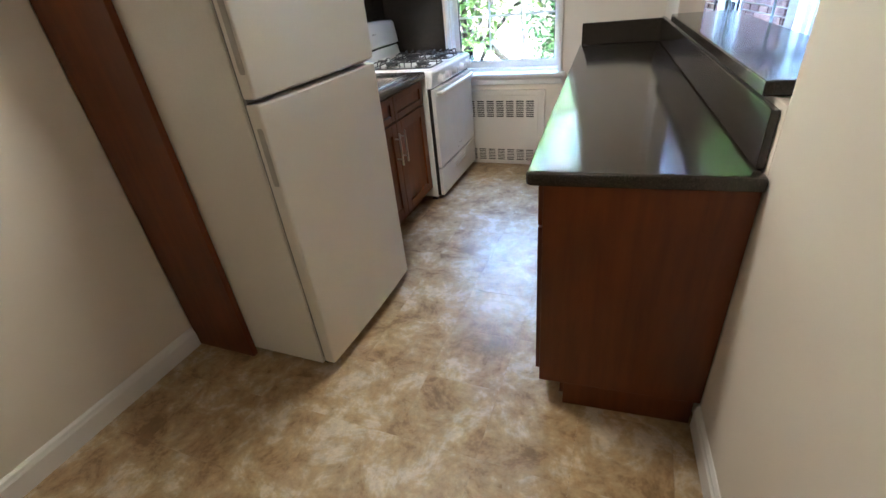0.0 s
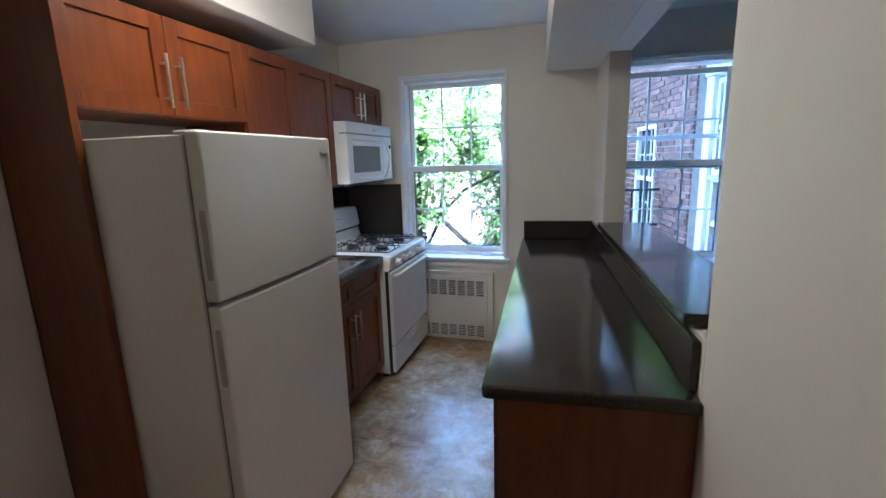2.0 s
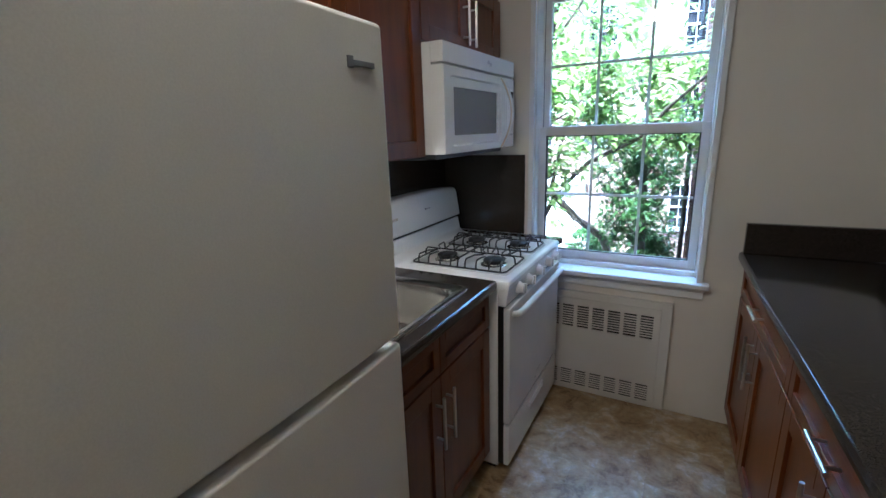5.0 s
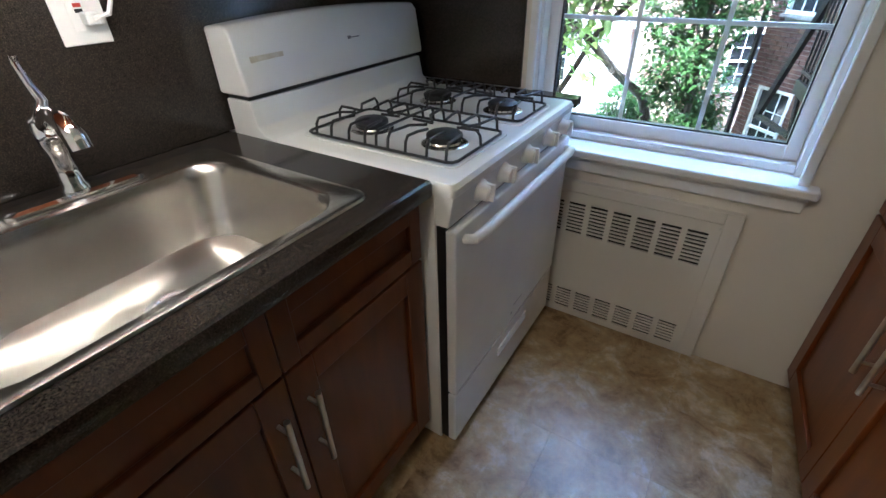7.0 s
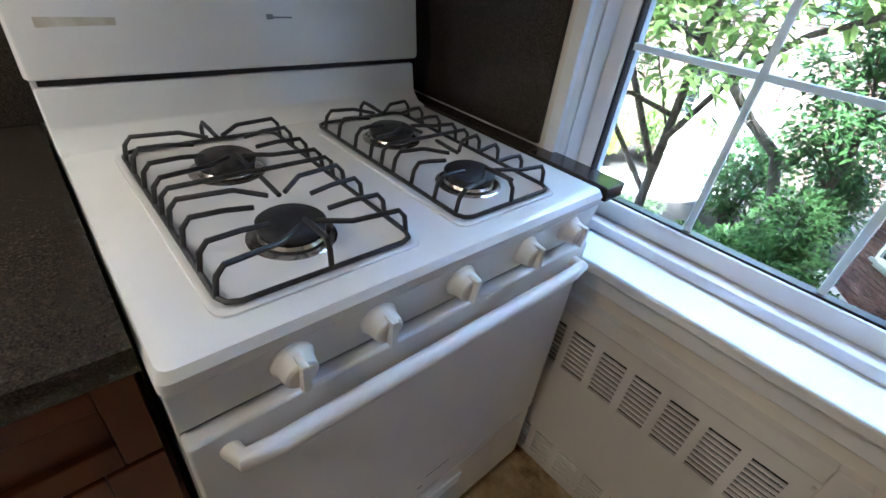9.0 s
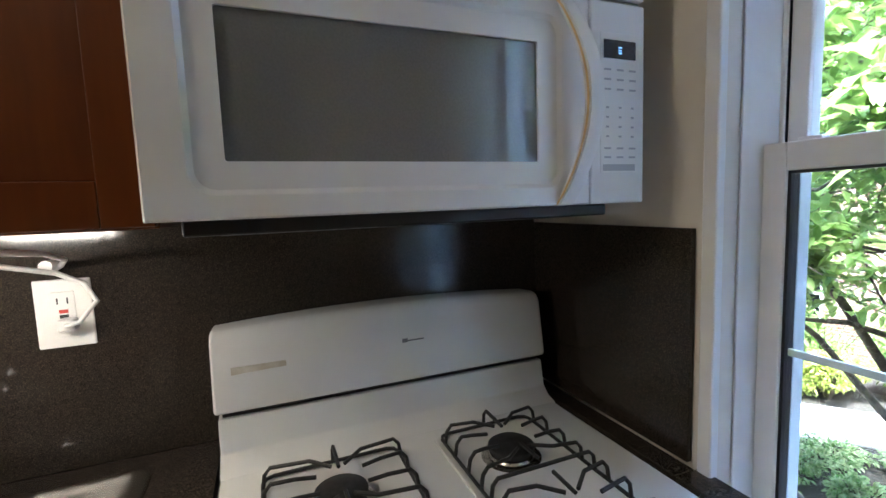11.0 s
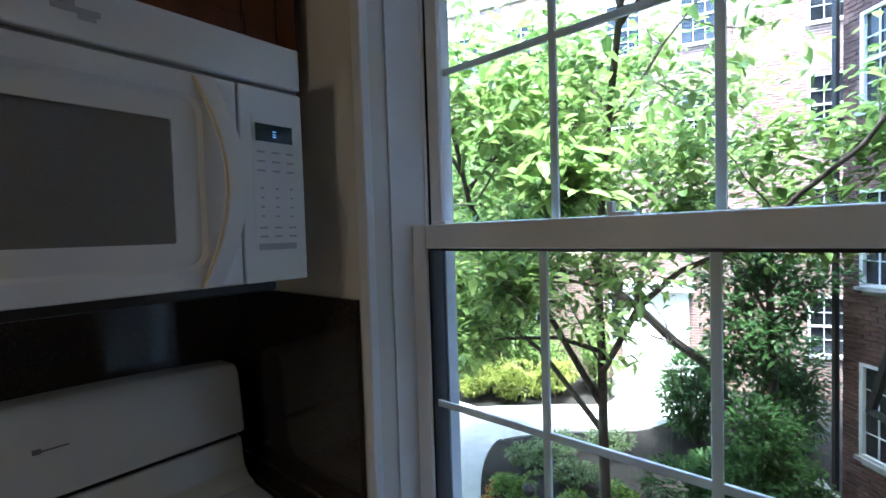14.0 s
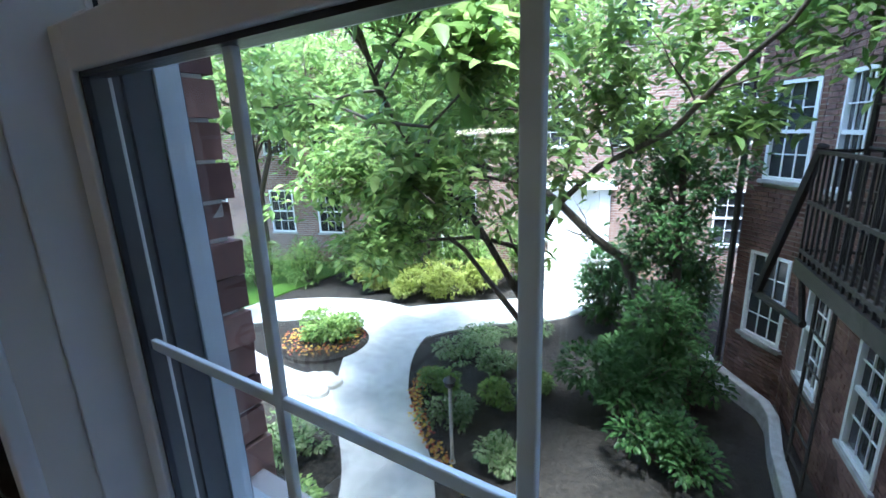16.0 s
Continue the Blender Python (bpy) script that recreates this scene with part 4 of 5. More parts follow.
for z0, z1 in RG:
    bx(bm, 0.66, 0.672, -0.030, -0.022, z0, z1)
    for k in range(7):
        a = 0.672 + k * 0.0815
        bx(bm, a + 0.062, a + (0.0815 if k < 6 else 0.094), -0.030, -0.022, z0, z1)
        nn = 9 if z1 > 0.3 else 7
        for j in range(1, nn):
            zz = z0 + (z1 - z0) * j / nn
            bx(bm, a, a + 0.062, -0.029, -0.023, zz - 0.0028, zz + 0.0028)
mesh_ob("panel", bm, RADWHITE, rc)
# near-black slab behind the grilles paints in the shade of the hollow
boxes("painted_interior_shade", [(0.655, 1.26, -0.020, -0.002, 0.02, 0.57)], DARKGAP, rc)
each("screw", [(1.246, 1.252, -0.0325, -0.0295, 0.555, 0.563)], STEELBAR, rc)

# ---------------------------------------------------------------- peninsula (askew frame; x runs from the half wall)
PX = -0.485     # carcass front
SKC = SK @ Matrix.Translation((-0.5, 0, 0)) @ Matrix.Rotation(radians(-1.07), 4, "Z") @ Matrix.Translation((0.5, 0, 0))   # the cabinet fronts splay from the half wall


def base_unit(y0, y1, end):
    c = base("base_cabinet", (-0.24, (y0 + y1) / 2, 0), "cherry-stained base cabinet with drawer and two doors", "cabinet", "peninsula base cabinets", xf=SKC)
    boxes("body", [(PX, -0.018, y0 + 0.001, y1 - 0.001, 0.115, 0.872)], CHERRY, c, SKC, bevel=0.002)
    boxes("toe_kick", [(PX + 0.07, -0.03, y0 + 0.001 + (0.012 if end else 0), y1 - 0.001, 0.001, 0.115)], CHERRY, c, SKC)
    fl = right_flat(PX - 0.001)
    ym = (y0 + y1) / 2
    dr = door_part(c, fl, y0, y1, 0.725, 0.866, SKC, "drawer", 0.04)
    bar_handle(dr, (PX - 0.02, ym - 0.075, 0.80), (PX - 0.02, ym + 0.075, 0.80), (-1, 0, 0), SKC)
    for a, b, yh in ((y0, ym, ym - 0.035), (ym, y1, ym + 0.035)):
        d = door_part(c, fl, a, b, 0.120, 0.72, SKC)
        bar_handle(d, (PX - 0.02, yh, 0.50), (PX - 0.02, yh, 0.69), (-1, 0, 0), SKC)
    return c


base_unit(-0.915, -0.02, False)
base_unit(-1.64, -0.916, False)
base_unit(-2.362, -1.641, True)
boxes("end_panel", [(PX - 0.046, -0.004, -2.412, -2.366, 0.115, 0.883), (PX + 0.04, -0.02, -2.404, -2.368, 0.001, 0.114)], CHERRY, xf=SK, bevel=0.002, label="dark cherry-stained end panel closing the peninsula cabinets", category="panel")
pc = base("peninsula_countertop", (-0.27, -1.2, 0.875), "long polished dark granite countertop on the peninsula", "countertop", xf=SK)
bm = bmesh.new()


def splayed(d, r=0.02):
    """The counter's outline, drawn in by d, with rounded near corners."""
    x0, x1, y0, y1 = -0.580 + d, -0.001 - d, -2.428 + d, -0.003 - d * 0.2
    pts = [(x1, y1), (-0.532 + d, y1)]
    for cx, cy, a0 in ((x0 + r, y0 + r, 180), (x1 - r * 0.3, y0 + r * 0.3, 270)):
        q = r if a0 == 180 else r * 0.3
        pts += [(cx + q * math.cos(radians(a0 + 15 * k)), cy + q * math.sin(radians(a0 + 15 * k))) for k in range(7)]
    return pts


loft(bm, [(splayed(0.006), 0.883), (splayed(0.001), 0.887), (splayed(0.0), 0.912), (splayed(0.003), 0.919), (splayed(0.009), 0.922)])
mesh_ob("slab", bm, GRANITE, pc, SK, smooth=True)
tagged(boxes("backsplash", [(-0.022, -0.001, -2.375, -0.040, 0.9235, 1.068)], GRANITE, xf=SK, bevel=0.003), "low dark granite upstand along the half wall", "backsplash")
tagged(boxes("backsplash", [(-0.520, -0.002, -0.038, -0.008, 0.9235, 1.060)], GRANITE, xf=SK, bevel=0.003), "low dark granite upstand below the window wall", "backsplash")
tagged(boxes("ledge", [(-0.030, 0.27, -2.315, -0.53, 1.084, 1.122)], GRANITE, xf=SK, bevel=0.006), "polished dark granite ledge on the pass-through", "countertop")

# ---------------------------------------------------------------- courtyard
GZ = -3.0
boxes("ground", [(-260, 260, 0.3, 400, GZ - 0.3, GZ - 0.02)], SOIL, kind="structure", label="dark mulched garden soil")
boxes("wall_exterior", [(-14, 0.19, 0.201, 0.35, GZ, 8), (K1 + 0.03, L0 - 0.15, 0.201, 0.27, GZ, 8), (L1 + 0.03, 7, 0.201, 0.27, GZ, 8), (0.19, K1 + 0.03, 0.201, 0.35, GZ, 0.415), (0.19, K1 + 0.03, 0.201, 0.35, 2.6, 8), (0.19, 0.40, 0.201, 0.284, 0.415, 2.6), (0.40, K1 + 0.03, 0.201, 0.35, 0.415, WZ0 - 0.04), (0.40, K1 + 0.03, 0.201, 0.35, WZ1 + 0.04, 2.6),
                        (L0 - 0.15, L1 + 0.03, 0.201, 0.27, GZ, WZ0 - 0.04), (L0 - 0.15, L1 + 0.03, 0.201, 0.27, WZ1 + 0.04, 8)], FARBRICK, kind="structure", label="red-brown brick outer wall of the house")


def brick_mesh(seed, sx, sy, sz):
    rng = random.Random(seed)
    bm = bmesh.new()
    v = bx(bm, -sx / 2, sx / 2, 0, sy, -sz / 2, sz / 2)
    for q in v:
        q.co += Vector((rng.uniform(-0.003, 0.003), rng.uniform(-0.003, 0.003), rng.uniform(-0.002, 0.002)))
    bmesh.ops.recalc_face_normals(bm, faces=bm.faces)
    me = bpy.data.meshes.new("brick")
    bm.to_mesh(me)
    bm.free()
    me.materials.append(BRICK)
    return me


# brick jamb beside the kitchen window
jamb = boxes("wall_exterior_jamb", [(0.195, 0.393, 0.290, 0.362, 0.42, 2.595)], MORTAR, kind="structure", label="brick jamb outside the kitchen window")
jm = [brick_mesh(k, 0.205, 0.09, 0.0625) for k in range(3)]
rng = random.Random(5)
for k in range(30):
    z = 0.45 + k * 0.0715
    o = new("brick", jm[k % 3])
    o.parent = jamb
    o.matrix_basis = Matrix.Translation((0.305 + rng.uniform(-0.006, 0.006) - (0.008 if k % 2 else 0), 0.2865, z))


def facade_window(parent, xf, u, z, w, h, name="window"):
    """A white six-over-six sash window set in a wall whose face is local y = 0 and outside is -y."""
    e = new(name)
    e.parent = parent
    e.matrix_parent_inverse = parent.matrix_basis.inverted()
    fw = 0.048
    rows = [(u - w / 2 - 0.005, u - w / 2 + fw, -0.02, 0.08, z, z + h), (u + w / 2 - fw, u + w / 2 + 0.005, -0.02, 0.08, z, z + h), (u - w / 2 + fw, u + w / 2 - fw, -0.02, 0.08, z + h - fw, z + h), (u - w / 2 + fw, u + w / 2 - fw, -0.02, 0.08, z, z + fw), (u - w / 2 + fw, u + w / 2 - fw, -0.005, 0.06, z + h / 2 - 0.025, z + h / 2 + 0.025)]
    for k in (1, 2):
        x = u - w / 2 + fw + (w - 2 * fw) * k / 3
        rows.append((x - 0.008, x + 0.008, 0.012, 0.03, z + h / 2 + 0.025, z + h - fw))
        rows.append((x - 0.008, x + 0.008, 0.018, 0.036, z + fw, z + h / 2 - 0.025))
    rows.append((u - w / 2 + fw, u + w / 2 - fw, 0.0125, 0.0295, z + h * 0.73 - 0.008, z + h * 0.73 + 0.008))
    rows.append((u - w / 2 + fw, u + w / 2 - fw, 0.0185, 0.0355, z + h * 0.27 - 0.008, z + h * 0.27 + 0.008))
    fo = boxes("frame", rows, TRIM, None, xf)
    so = boxes("sill", [(u - w / 2 - 0.06, u + w / 2 + 0.06, -0.05, 0.06, z - 0.06, z - 0.002)], STONE, None, xf)
    go = boxes("pane", [(u - w / 2 + fw - 0.005, u + w / 2 - fw + 0.005, 0.040, 0.050, z + fw - 0.005, z + h - fw + 0.005)], FARGLASS, None, xf)
    for o in (fo, so, go):
        o.parent = e
    return e


def pierced_wall(bm, u0, u1, z0, z1, holes, y0, y1):
    """Wall boxes left between window holes (u0, u1, z0, z1)."""
    us = sorted({u0, u1, *[h[0] for h in holes], *[h[1] for h in holes]})
    for a, b in zip(us, us[1:]):
        zs = [z0]
        for h in sorted([h for h in holes if h[0] < (a + b) / 2 < h[1]], key=lambda h: h[2]):
            zs += [h[2], h[3]]
        zs.append(z1)
        for c, d in zip(zs[::2], zs[1::2]):
            bx(bm, a, b, y0, y1, c, d)


# wing beside the courtyard: local x runs towards this house, outside is local -y
WANG = math.atan2(-0.74, 0.67)
WING = Matrix.Translation((1.33, 8.70, 0)) @ Matrix.Rotation(WANG, 4, "Z")
wing = base("brick_wing", (0, 0, GZ), "red-brown brick apartment wing with white sash windows", "building", xf=WING)
WH, WW = 1.42, 0.9
WHOLES = [(0.30, 1.02, z, z + WH) for z in (-2.06, 0.50, 3.06, 5.62)]
ALEN, BLEN = 1.12, 6.15
# the long side of the wing turns towards this house; its own frame runs along it
SIDE = Matrix.Translation(WING @ Vector((ALEN, 0, 0))) @ Matrix.Rotation(math.atan2(-0.985, 0.173), 4, "Z")
SHOLES = [(u, u + 0.74, z, z + WH) for z in (-2.06, 0.50, 3.06, 5.62) for u in (0.62, 2.18, 4.35)]
# top storeys, unseen, are added up to 9.6 to block sky light
for name, xf, length, hs in (("wall", WING, ALEN, WHOLES), ("side_wall", SIDE, BLEN, SHOLES)):
    bm = bmesh.new()
    pierced_wall(bm, 0, length, GZ, 9.6, hs, 0.02, 0.35)
    tagged(mesh_ob(name, bm, MORTAR, wing, xf), "recessed grey mortar")
    for u0, u1, z0, z1 in hs:
        facade_window(wing, xf, (u0 + u1) / 2, z0, u1 - u0, z1 - z0)
boxes("rear_wall", [(0.0, 0.35, 0.351, 6.0, GZ, 9.6)], FARBRICK, wing, WING)
boxes("return_wall", [(BLEN - 0.30, BLEN - 0.003, 0.352, 2.2, GZ, 9.6)], FARBRICK, wing, SIDE)
boxes("bay_wall", [(BLEN, BLEN + 1.35, 0.14, 0.9, GZ, 0.30), (BLEN, BLEN + 1.35, 0.14, 0.9, 2.47, 9.6)], FARBRICK, wing, SIDE)
boxes("bay_post", [(BLEN + 0.001, BLEN + 0.16, 0.09, 0.9, 0.30, 2.30), (BLEN + 0.98, BLEN + 1.12, 0.09, 0.9, 0.30, 2.30), (BLEN + 0.001, BLEN + 1.35, 0.07, 0.9, 2.30, 2.47)], TRIM, wing, SIDE, bevel=0.01)
for z, h in ((0.34, 0.95), (1.32, 0.95)):
    facade_window(wing, SIDE @ Matrix.Translation((0, 0.16, 0)), BLEN + 0.57, z, 0.82, h)
boxes("bay_roof", [(BLEN - 0.05, BLEN + 1.4, -0.14, 0.9, 2.471, 2.56)], speckled("verdigris_copper", (0.10, 0.22, 0.19), (0.16, 0.30, 0.26), 6, 0.7), wing, SIDE, bevel=0.01)
boxes("downpipe", [(-0.10, -0.02, -0.09, -0.01, GZ, 7)], FIREIRON, wing, WING, bevel=0.02)

# pale curb wall that follows the foot of the wing
bm = bmesh.new()
rings = []
for x, y, h in ((1.06, 8.50, 0.42), (1.14, 8.36, 0.36), (1.58, 7.86, 0.30), (1.92, 7.46, 0.28), (2.02, 7.10, 0.26), (2.03, 6.40, 0.20), (2.12, 5.40, 0.20), (2.30, 4.40, 0.16)):
    rings.append([bm.verts.new(p) for p in ((x - 0.10, y - 0.06, GZ - 0.03), (x - 0.085, y - 0.05, GZ + h), (x + 0.06, y + 0.03, GZ + h), (x + 0.075, y + 0.04, GZ - 0.03))])
for a, b in zip(rings, rings[1:]):
    for k in range(4):
        bm.faces.new((a[k], a[(k + 1) % 4], b[(k + 1) % 4], b[k]))
bm.faces.new(rings[0])
bm.faces.new(rings[-1][::-1])
tagged(mesh_ob("areaway_curb", bm, STONE, bevel=0.025), "pale rendered curb wall beside the brick wing", "curb")

# fire escape on the long side of the wing; y runs out from the wall as -y
F0, F1, FD, FZ = 2.70, 5.30, -0.80, 0.10
fe = base("fire_escape", (3.9, -0.4, FZ), "black iron fire escape balcony on the brick wing", "fire escape", xf=SIDE)
bm = bmesh.new()
for k in range(12):
    y = -0.04 + (FD + 0.04) * k / 11
    bx(bm, F0, F1, y - 0.014, y + 0.014, FZ - 0.015, FZ + 0.01)
for u in (F0, (F0 + F1) / 2, F1):
    bx(bm, u - 0.025, u + 0.025, FD, 0.015, FZ - 0.09, FZ - 0.016)
bx(bm, F0 - 0.02, F1 + 0.02, FD - 0.03, FD + 0.01, FZ - 0.13, FZ + 0.015)
mesh_ob("platform", bm, FIREIRON, fe, SIDE)
bm = bmesh.new()
for z in (FZ + 0.10, FZ + 0.55, FZ + 1.0):
    bx(bm, F0, F1, FD - 0.016, FD + 0.016, z - 0.016, z + 0.016)
    for u in (F0, F1):
        bx(bm, u - 0.016, u + 0.016, FD, 0.0, z - 0.015, z + 0.015)
for k in range(22):
    x = F0 + (F1 - F0) * k / 21
    bx(bm, x - 0.010, x + 0.010, FD - 0.010, FD + 0.010, FZ, FZ + 1.0)
for k in range(1, 7):
    y = FD * k / 7
    for u in (F0, F1):
        bx(bm, u - 0.010, u + 0.010, y - 0.010, y + 0.010, FZ, FZ + 1.0)
mesh_ob("railing", bm, FIREIRON, fe, SIDE)
bm = bmesh.new()
tube(bm, [(F0 + 0.05, FD + 0.02, FZ + 1.05), (F0 - 0.75, FD - 0.12, FZ - 0.62)], 0.05, 6)
tube(bm, [(F0 - 0.75, FD - 0.12, FZ - 0.60), (F0 + 0.05, FD + 0.10, FZ - 0.62)], 0.04, 6)
tube(bm, [(F0 + 0.02, FD + 0.10, FZ - 0.62), (F0 + 0.02, FD + 0.02, FZ)], 0.03, 6)
mesh_ob("counterweight_arm", bm, FIREIRON, fe, SIDE)
bm = bmesh.new()
for u in (F0 + 0.10, F0 + 0.52):
    tube(bm, [(u, FD + 0.30, FZ), (u, FD + 0.34, 7.2)], 0.026, 6)
    tube(bm, [(u, FD + 0.16, FZ), (u, FD + 0.16, -2.0)], 0.018, 6)
for k in range(20):
    z = FZ + 0.35 + k * 0.34
    tube(bm, [(F0 + 0.10, FD + 0.31, z), (F0 + 0.52, FD + 0.31, z)], 0.012, 6)
for k in range(6):
    z = FZ - 0.30 - k * 0.34
    tube(bm, [(F0 + 0.10, FD + 0.16, z), (F0 + 0.52, FD + 0.16, z)], 0.012, 6)
mesh_ob("ladder", bm, FIREIRON, fe, SIDE)

# far building across the courtyard
FANG = math.atan2(0.29, 0.957)
FAR = Matrix.Translation((-2.6, 12.9, 0)) @ Matrix.Rotation(FANG, 4, "Z")
far = base("brick_apartment_house", (0, 0, GZ), "long red-brown brick apartment house with white windows", "building", xf=FAR)
holes = []
# the fourth row and its extra wall height are added to cut sky light
for z in (-1.9, 0.85, 3.6, 6.35):
    for k in range(-7, 4):
        u = 0.9 + k * 2.35 + (0.25 if k % 2 else -0.2)
        if z < -1 and abs(u) < 1.2:
            continue
        holes.append((u, u + 0.95, z, z + 1.5))
bm = bmesh.new()
pierced_wall(bm, -18.0, 9.5, GZ, 8.6, holes, 0, 0.4)
mesh_ob("wall", bm, FARBRICK, far, FAR)
boxes("parapet", [(-18.1, 9.6, -0.08, 0.48, 8.601, 8.8)], STONE, far, FAR, bevel=0.02)
each("gable_wall", [(-18.0, -17.6, 0.401, 8, GZ, 8.6), (9.1, 9.5, 0.401, 8, GZ, 8.6)], FARBRICK, far, FAR)
for u0, u1, z0, z1 in holes:
    facade_window(far, FAR, (u0 + u1) / 2, z0, u1 - u0, z1 - z0)
boxes("door_surround", [(-0.85, -0.55, -0.12, -0.002, GZ + 0.72, -0.35), (0.55, 0.85, -0.12, -0.002, GZ + 0.72, -0.35), (-1.0, 1.0, -0.25, -0.002, -0.35, -0.1), (-0.55, 0.55, -0.06, -0.002, -0.65, -0.35)], TRIM, far, FAR, bevel=0.01)
boxes("door", [(-0.55, 0.55, -0.05, -0.003, GZ + 0.72, -0.651)], TRIM, far, FAR)
tagged(boxes("entrance_steps", [(-1.1, 1.1, -0.5 - 0.30 * k, -0.003 if k == 0 else -0.5 - 0.30 * (k - 1), GZ - 0.02, GZ + 0.70 - 0.175 * k) for k in range(4)], STONE, xf=FAR, bevel=0.01), "stone entrance steps before the white door", "steps")


def path_ribbon(name, pts, widths, z, mat, label):
    """A flat winding slab through the given centre points."""
    P = [Vector((x, y, 0)) for x, y in pts]
    def cr(i, t):
        p = [P[max(0, min(len(P) - 1, i + k))] for k in (-1, 0, 1, 2)]
        return 0.5 * ((2 * p[1]) + (p[2] - p[0]) * t + (2 * p[0] - 5 * p[1] + 4 * p[2] - p[3]) * t * t + (3 * p[1] - p[0] - 3 * p[2] + p[3]) * t ** 3)
    C, W = [], []
    for i in range(len(P) - 1):
        for k in range(8):
            C.append(cr(i, k / 8))
            W.append(widths[i] + (widths[i + 1] - widths[i]) * k / 8)
    C.append(P[-1])
    W.append(widths[-1])
    bm = bmesh.new()
    L = []
    for i, c in enumerate(C):
        d = (C[min(i + 1, len(C) - 1)] - C[max(i - 1, 0)]).normalized()
        s = Vector((-d.y, d.x, 0)) * W[i] / 2
        L.append([bm.verts.new((*(c + s).xy, z)), bm.verts.new((*(c - s).xy, z)), bm.verts.new((*(c - s).xy, z - 0.08)), bm.verts.new((*(c + s).xy, z - 0.08))])
    for a, b in zip(L, L[1:]):
        for i in range(4):
            bm.faces.new((a[i], a[(i + 1) % 4], b[(i + 1) % 4], b[i]))
    bm.faces.new(L[0])
    bm.faces.new(L[-1][::-1])
    return tagged(mesh_ob(name, bm, mat), label, kind="structure")


path_ribbon("pavement", [(-1.0, 1.6), (-2.2, 3.5), (-3.75, 4.95), (-4.75, 6.4), (-5.0, 7.6), (-3.9, 8.9), (-2.5, 10.1), (-2.3, 11.6)], [1.3, 1.2, 1.25, 1.5, 1.9, 1.55, 1.5, 1.6], GZ + 0.012, CONCRETE, "pale concrete garden path")
path_ribbon("pavement", [(-4.6, 7.3), (-6.0, 7.7), (-7.6, 7.3), (-9.2, 6.0), (-10.5, 4.2), (-12, 3.0)], [1.6, 1.5, 1.5, 1.5, 1.5, 1.5], GZ + 0.008, CONCRETE, "pale concrete garden path")
path_ribbon("pavement", [(-3.9, 4.6), (-5.6, 4.3), (-7.6, 4.5), (-9.3, 5.6)], [1.0, 1.0, 1.1, 1.2], GZ + 0.004, CONCRETE, "pale concrete garden path")
boxes("lawn", [(-26, -9.5, 6.2, 16, GZ - 0.02, GZ + 0.02)], GRASS, kind="structure", label="mown green lawn")

# ---------------------------------------------------------------- plants


def leaf(verts, faces, p, d, up, L, W, fold=0.25):
    """One pointed, folded leaf: eight triangles or fewer."""
    d = d.normalized()
    s = d.cross(up)
    if s.length < 1e-3:
        s = d.orthogonal()
    s.normalize()
    n = s.cross(d)
    i = len(verts)
    droop = -0.18 * L
    for a, b, c in ((0, 0, 0), (0.35, 0.5, fold), (0.35, -0.5, fold), (0.45, 0, 0), (0.75, 0.36, fold * 0.7), (0.75, -0.36, fold * 0.7), (1, 0, 0)):
        q = p + d * (a * L) + s * (b * W) + n * (c * W) + Vector((0, 0, droop * a * a))
        verts.append(q[:])
    faces += [(i, i + 3, i + 1), (i, i + 2, i + 3), (i + 1, i + 3, i + 4), (i + 2, i + 5, i + 3), (i + 3, i + 6, i + 4), (i + 3, i + 5, i + 6)]


def leaf_ob(name, verts, faces, mat, parent=None):
    me = bpy.data.meshes.new(name)
    me.from_pydata(verts, [], faces)
    me.materials.append(mat)
    for p in me.polygons:
        p.use_smooth = True
    ob = new(name, me)
    if parent:
        ob.parent = parent
        ob.matrix_parent_inverse = parent.matrix_basis.inverted()
    ob["kind"] = "stuff"
    return ob


def grow(bm, tips, rng, p, d, length, r, depth, bend, up=0.15):
    """A tapered limb with side limbs; tips collect twig places."""
    n = 5
    pts, rad = [p.copy()], [r]
    for k in range(n):
        d = (d + Vector((rng.uniform(-bend, bend), rng.uniform(-bend, bend), rng.uniform(-bend, bend) + up * 0.3))).normalized()
        p = p + d * (length / n)
        pts.append(p.copy())
        rad.append(r * (1 - 0.55 * (k + 1) / n))
        if depth <= 1:
            tips.append((p.copy(), d.copy()))
        if depth > 0 and k >= 1:
            for _ in range(1 if depth > 1 else 2):
                side = Vector((rng.uniform(-1, 1), rng.uniform(-1, 1), rng.uniform(-0.5, 0.7))).normalized()
                grow(bm, tips, rng, p.copy(), (d * 0.55 + side).normalized(), length * rng.uniform(0.45, 0.68), rad[-1] * 0.6, depth - 1, bend, up)
    tube(bm, pts, rad, 8 if r > 0.04 else 5)


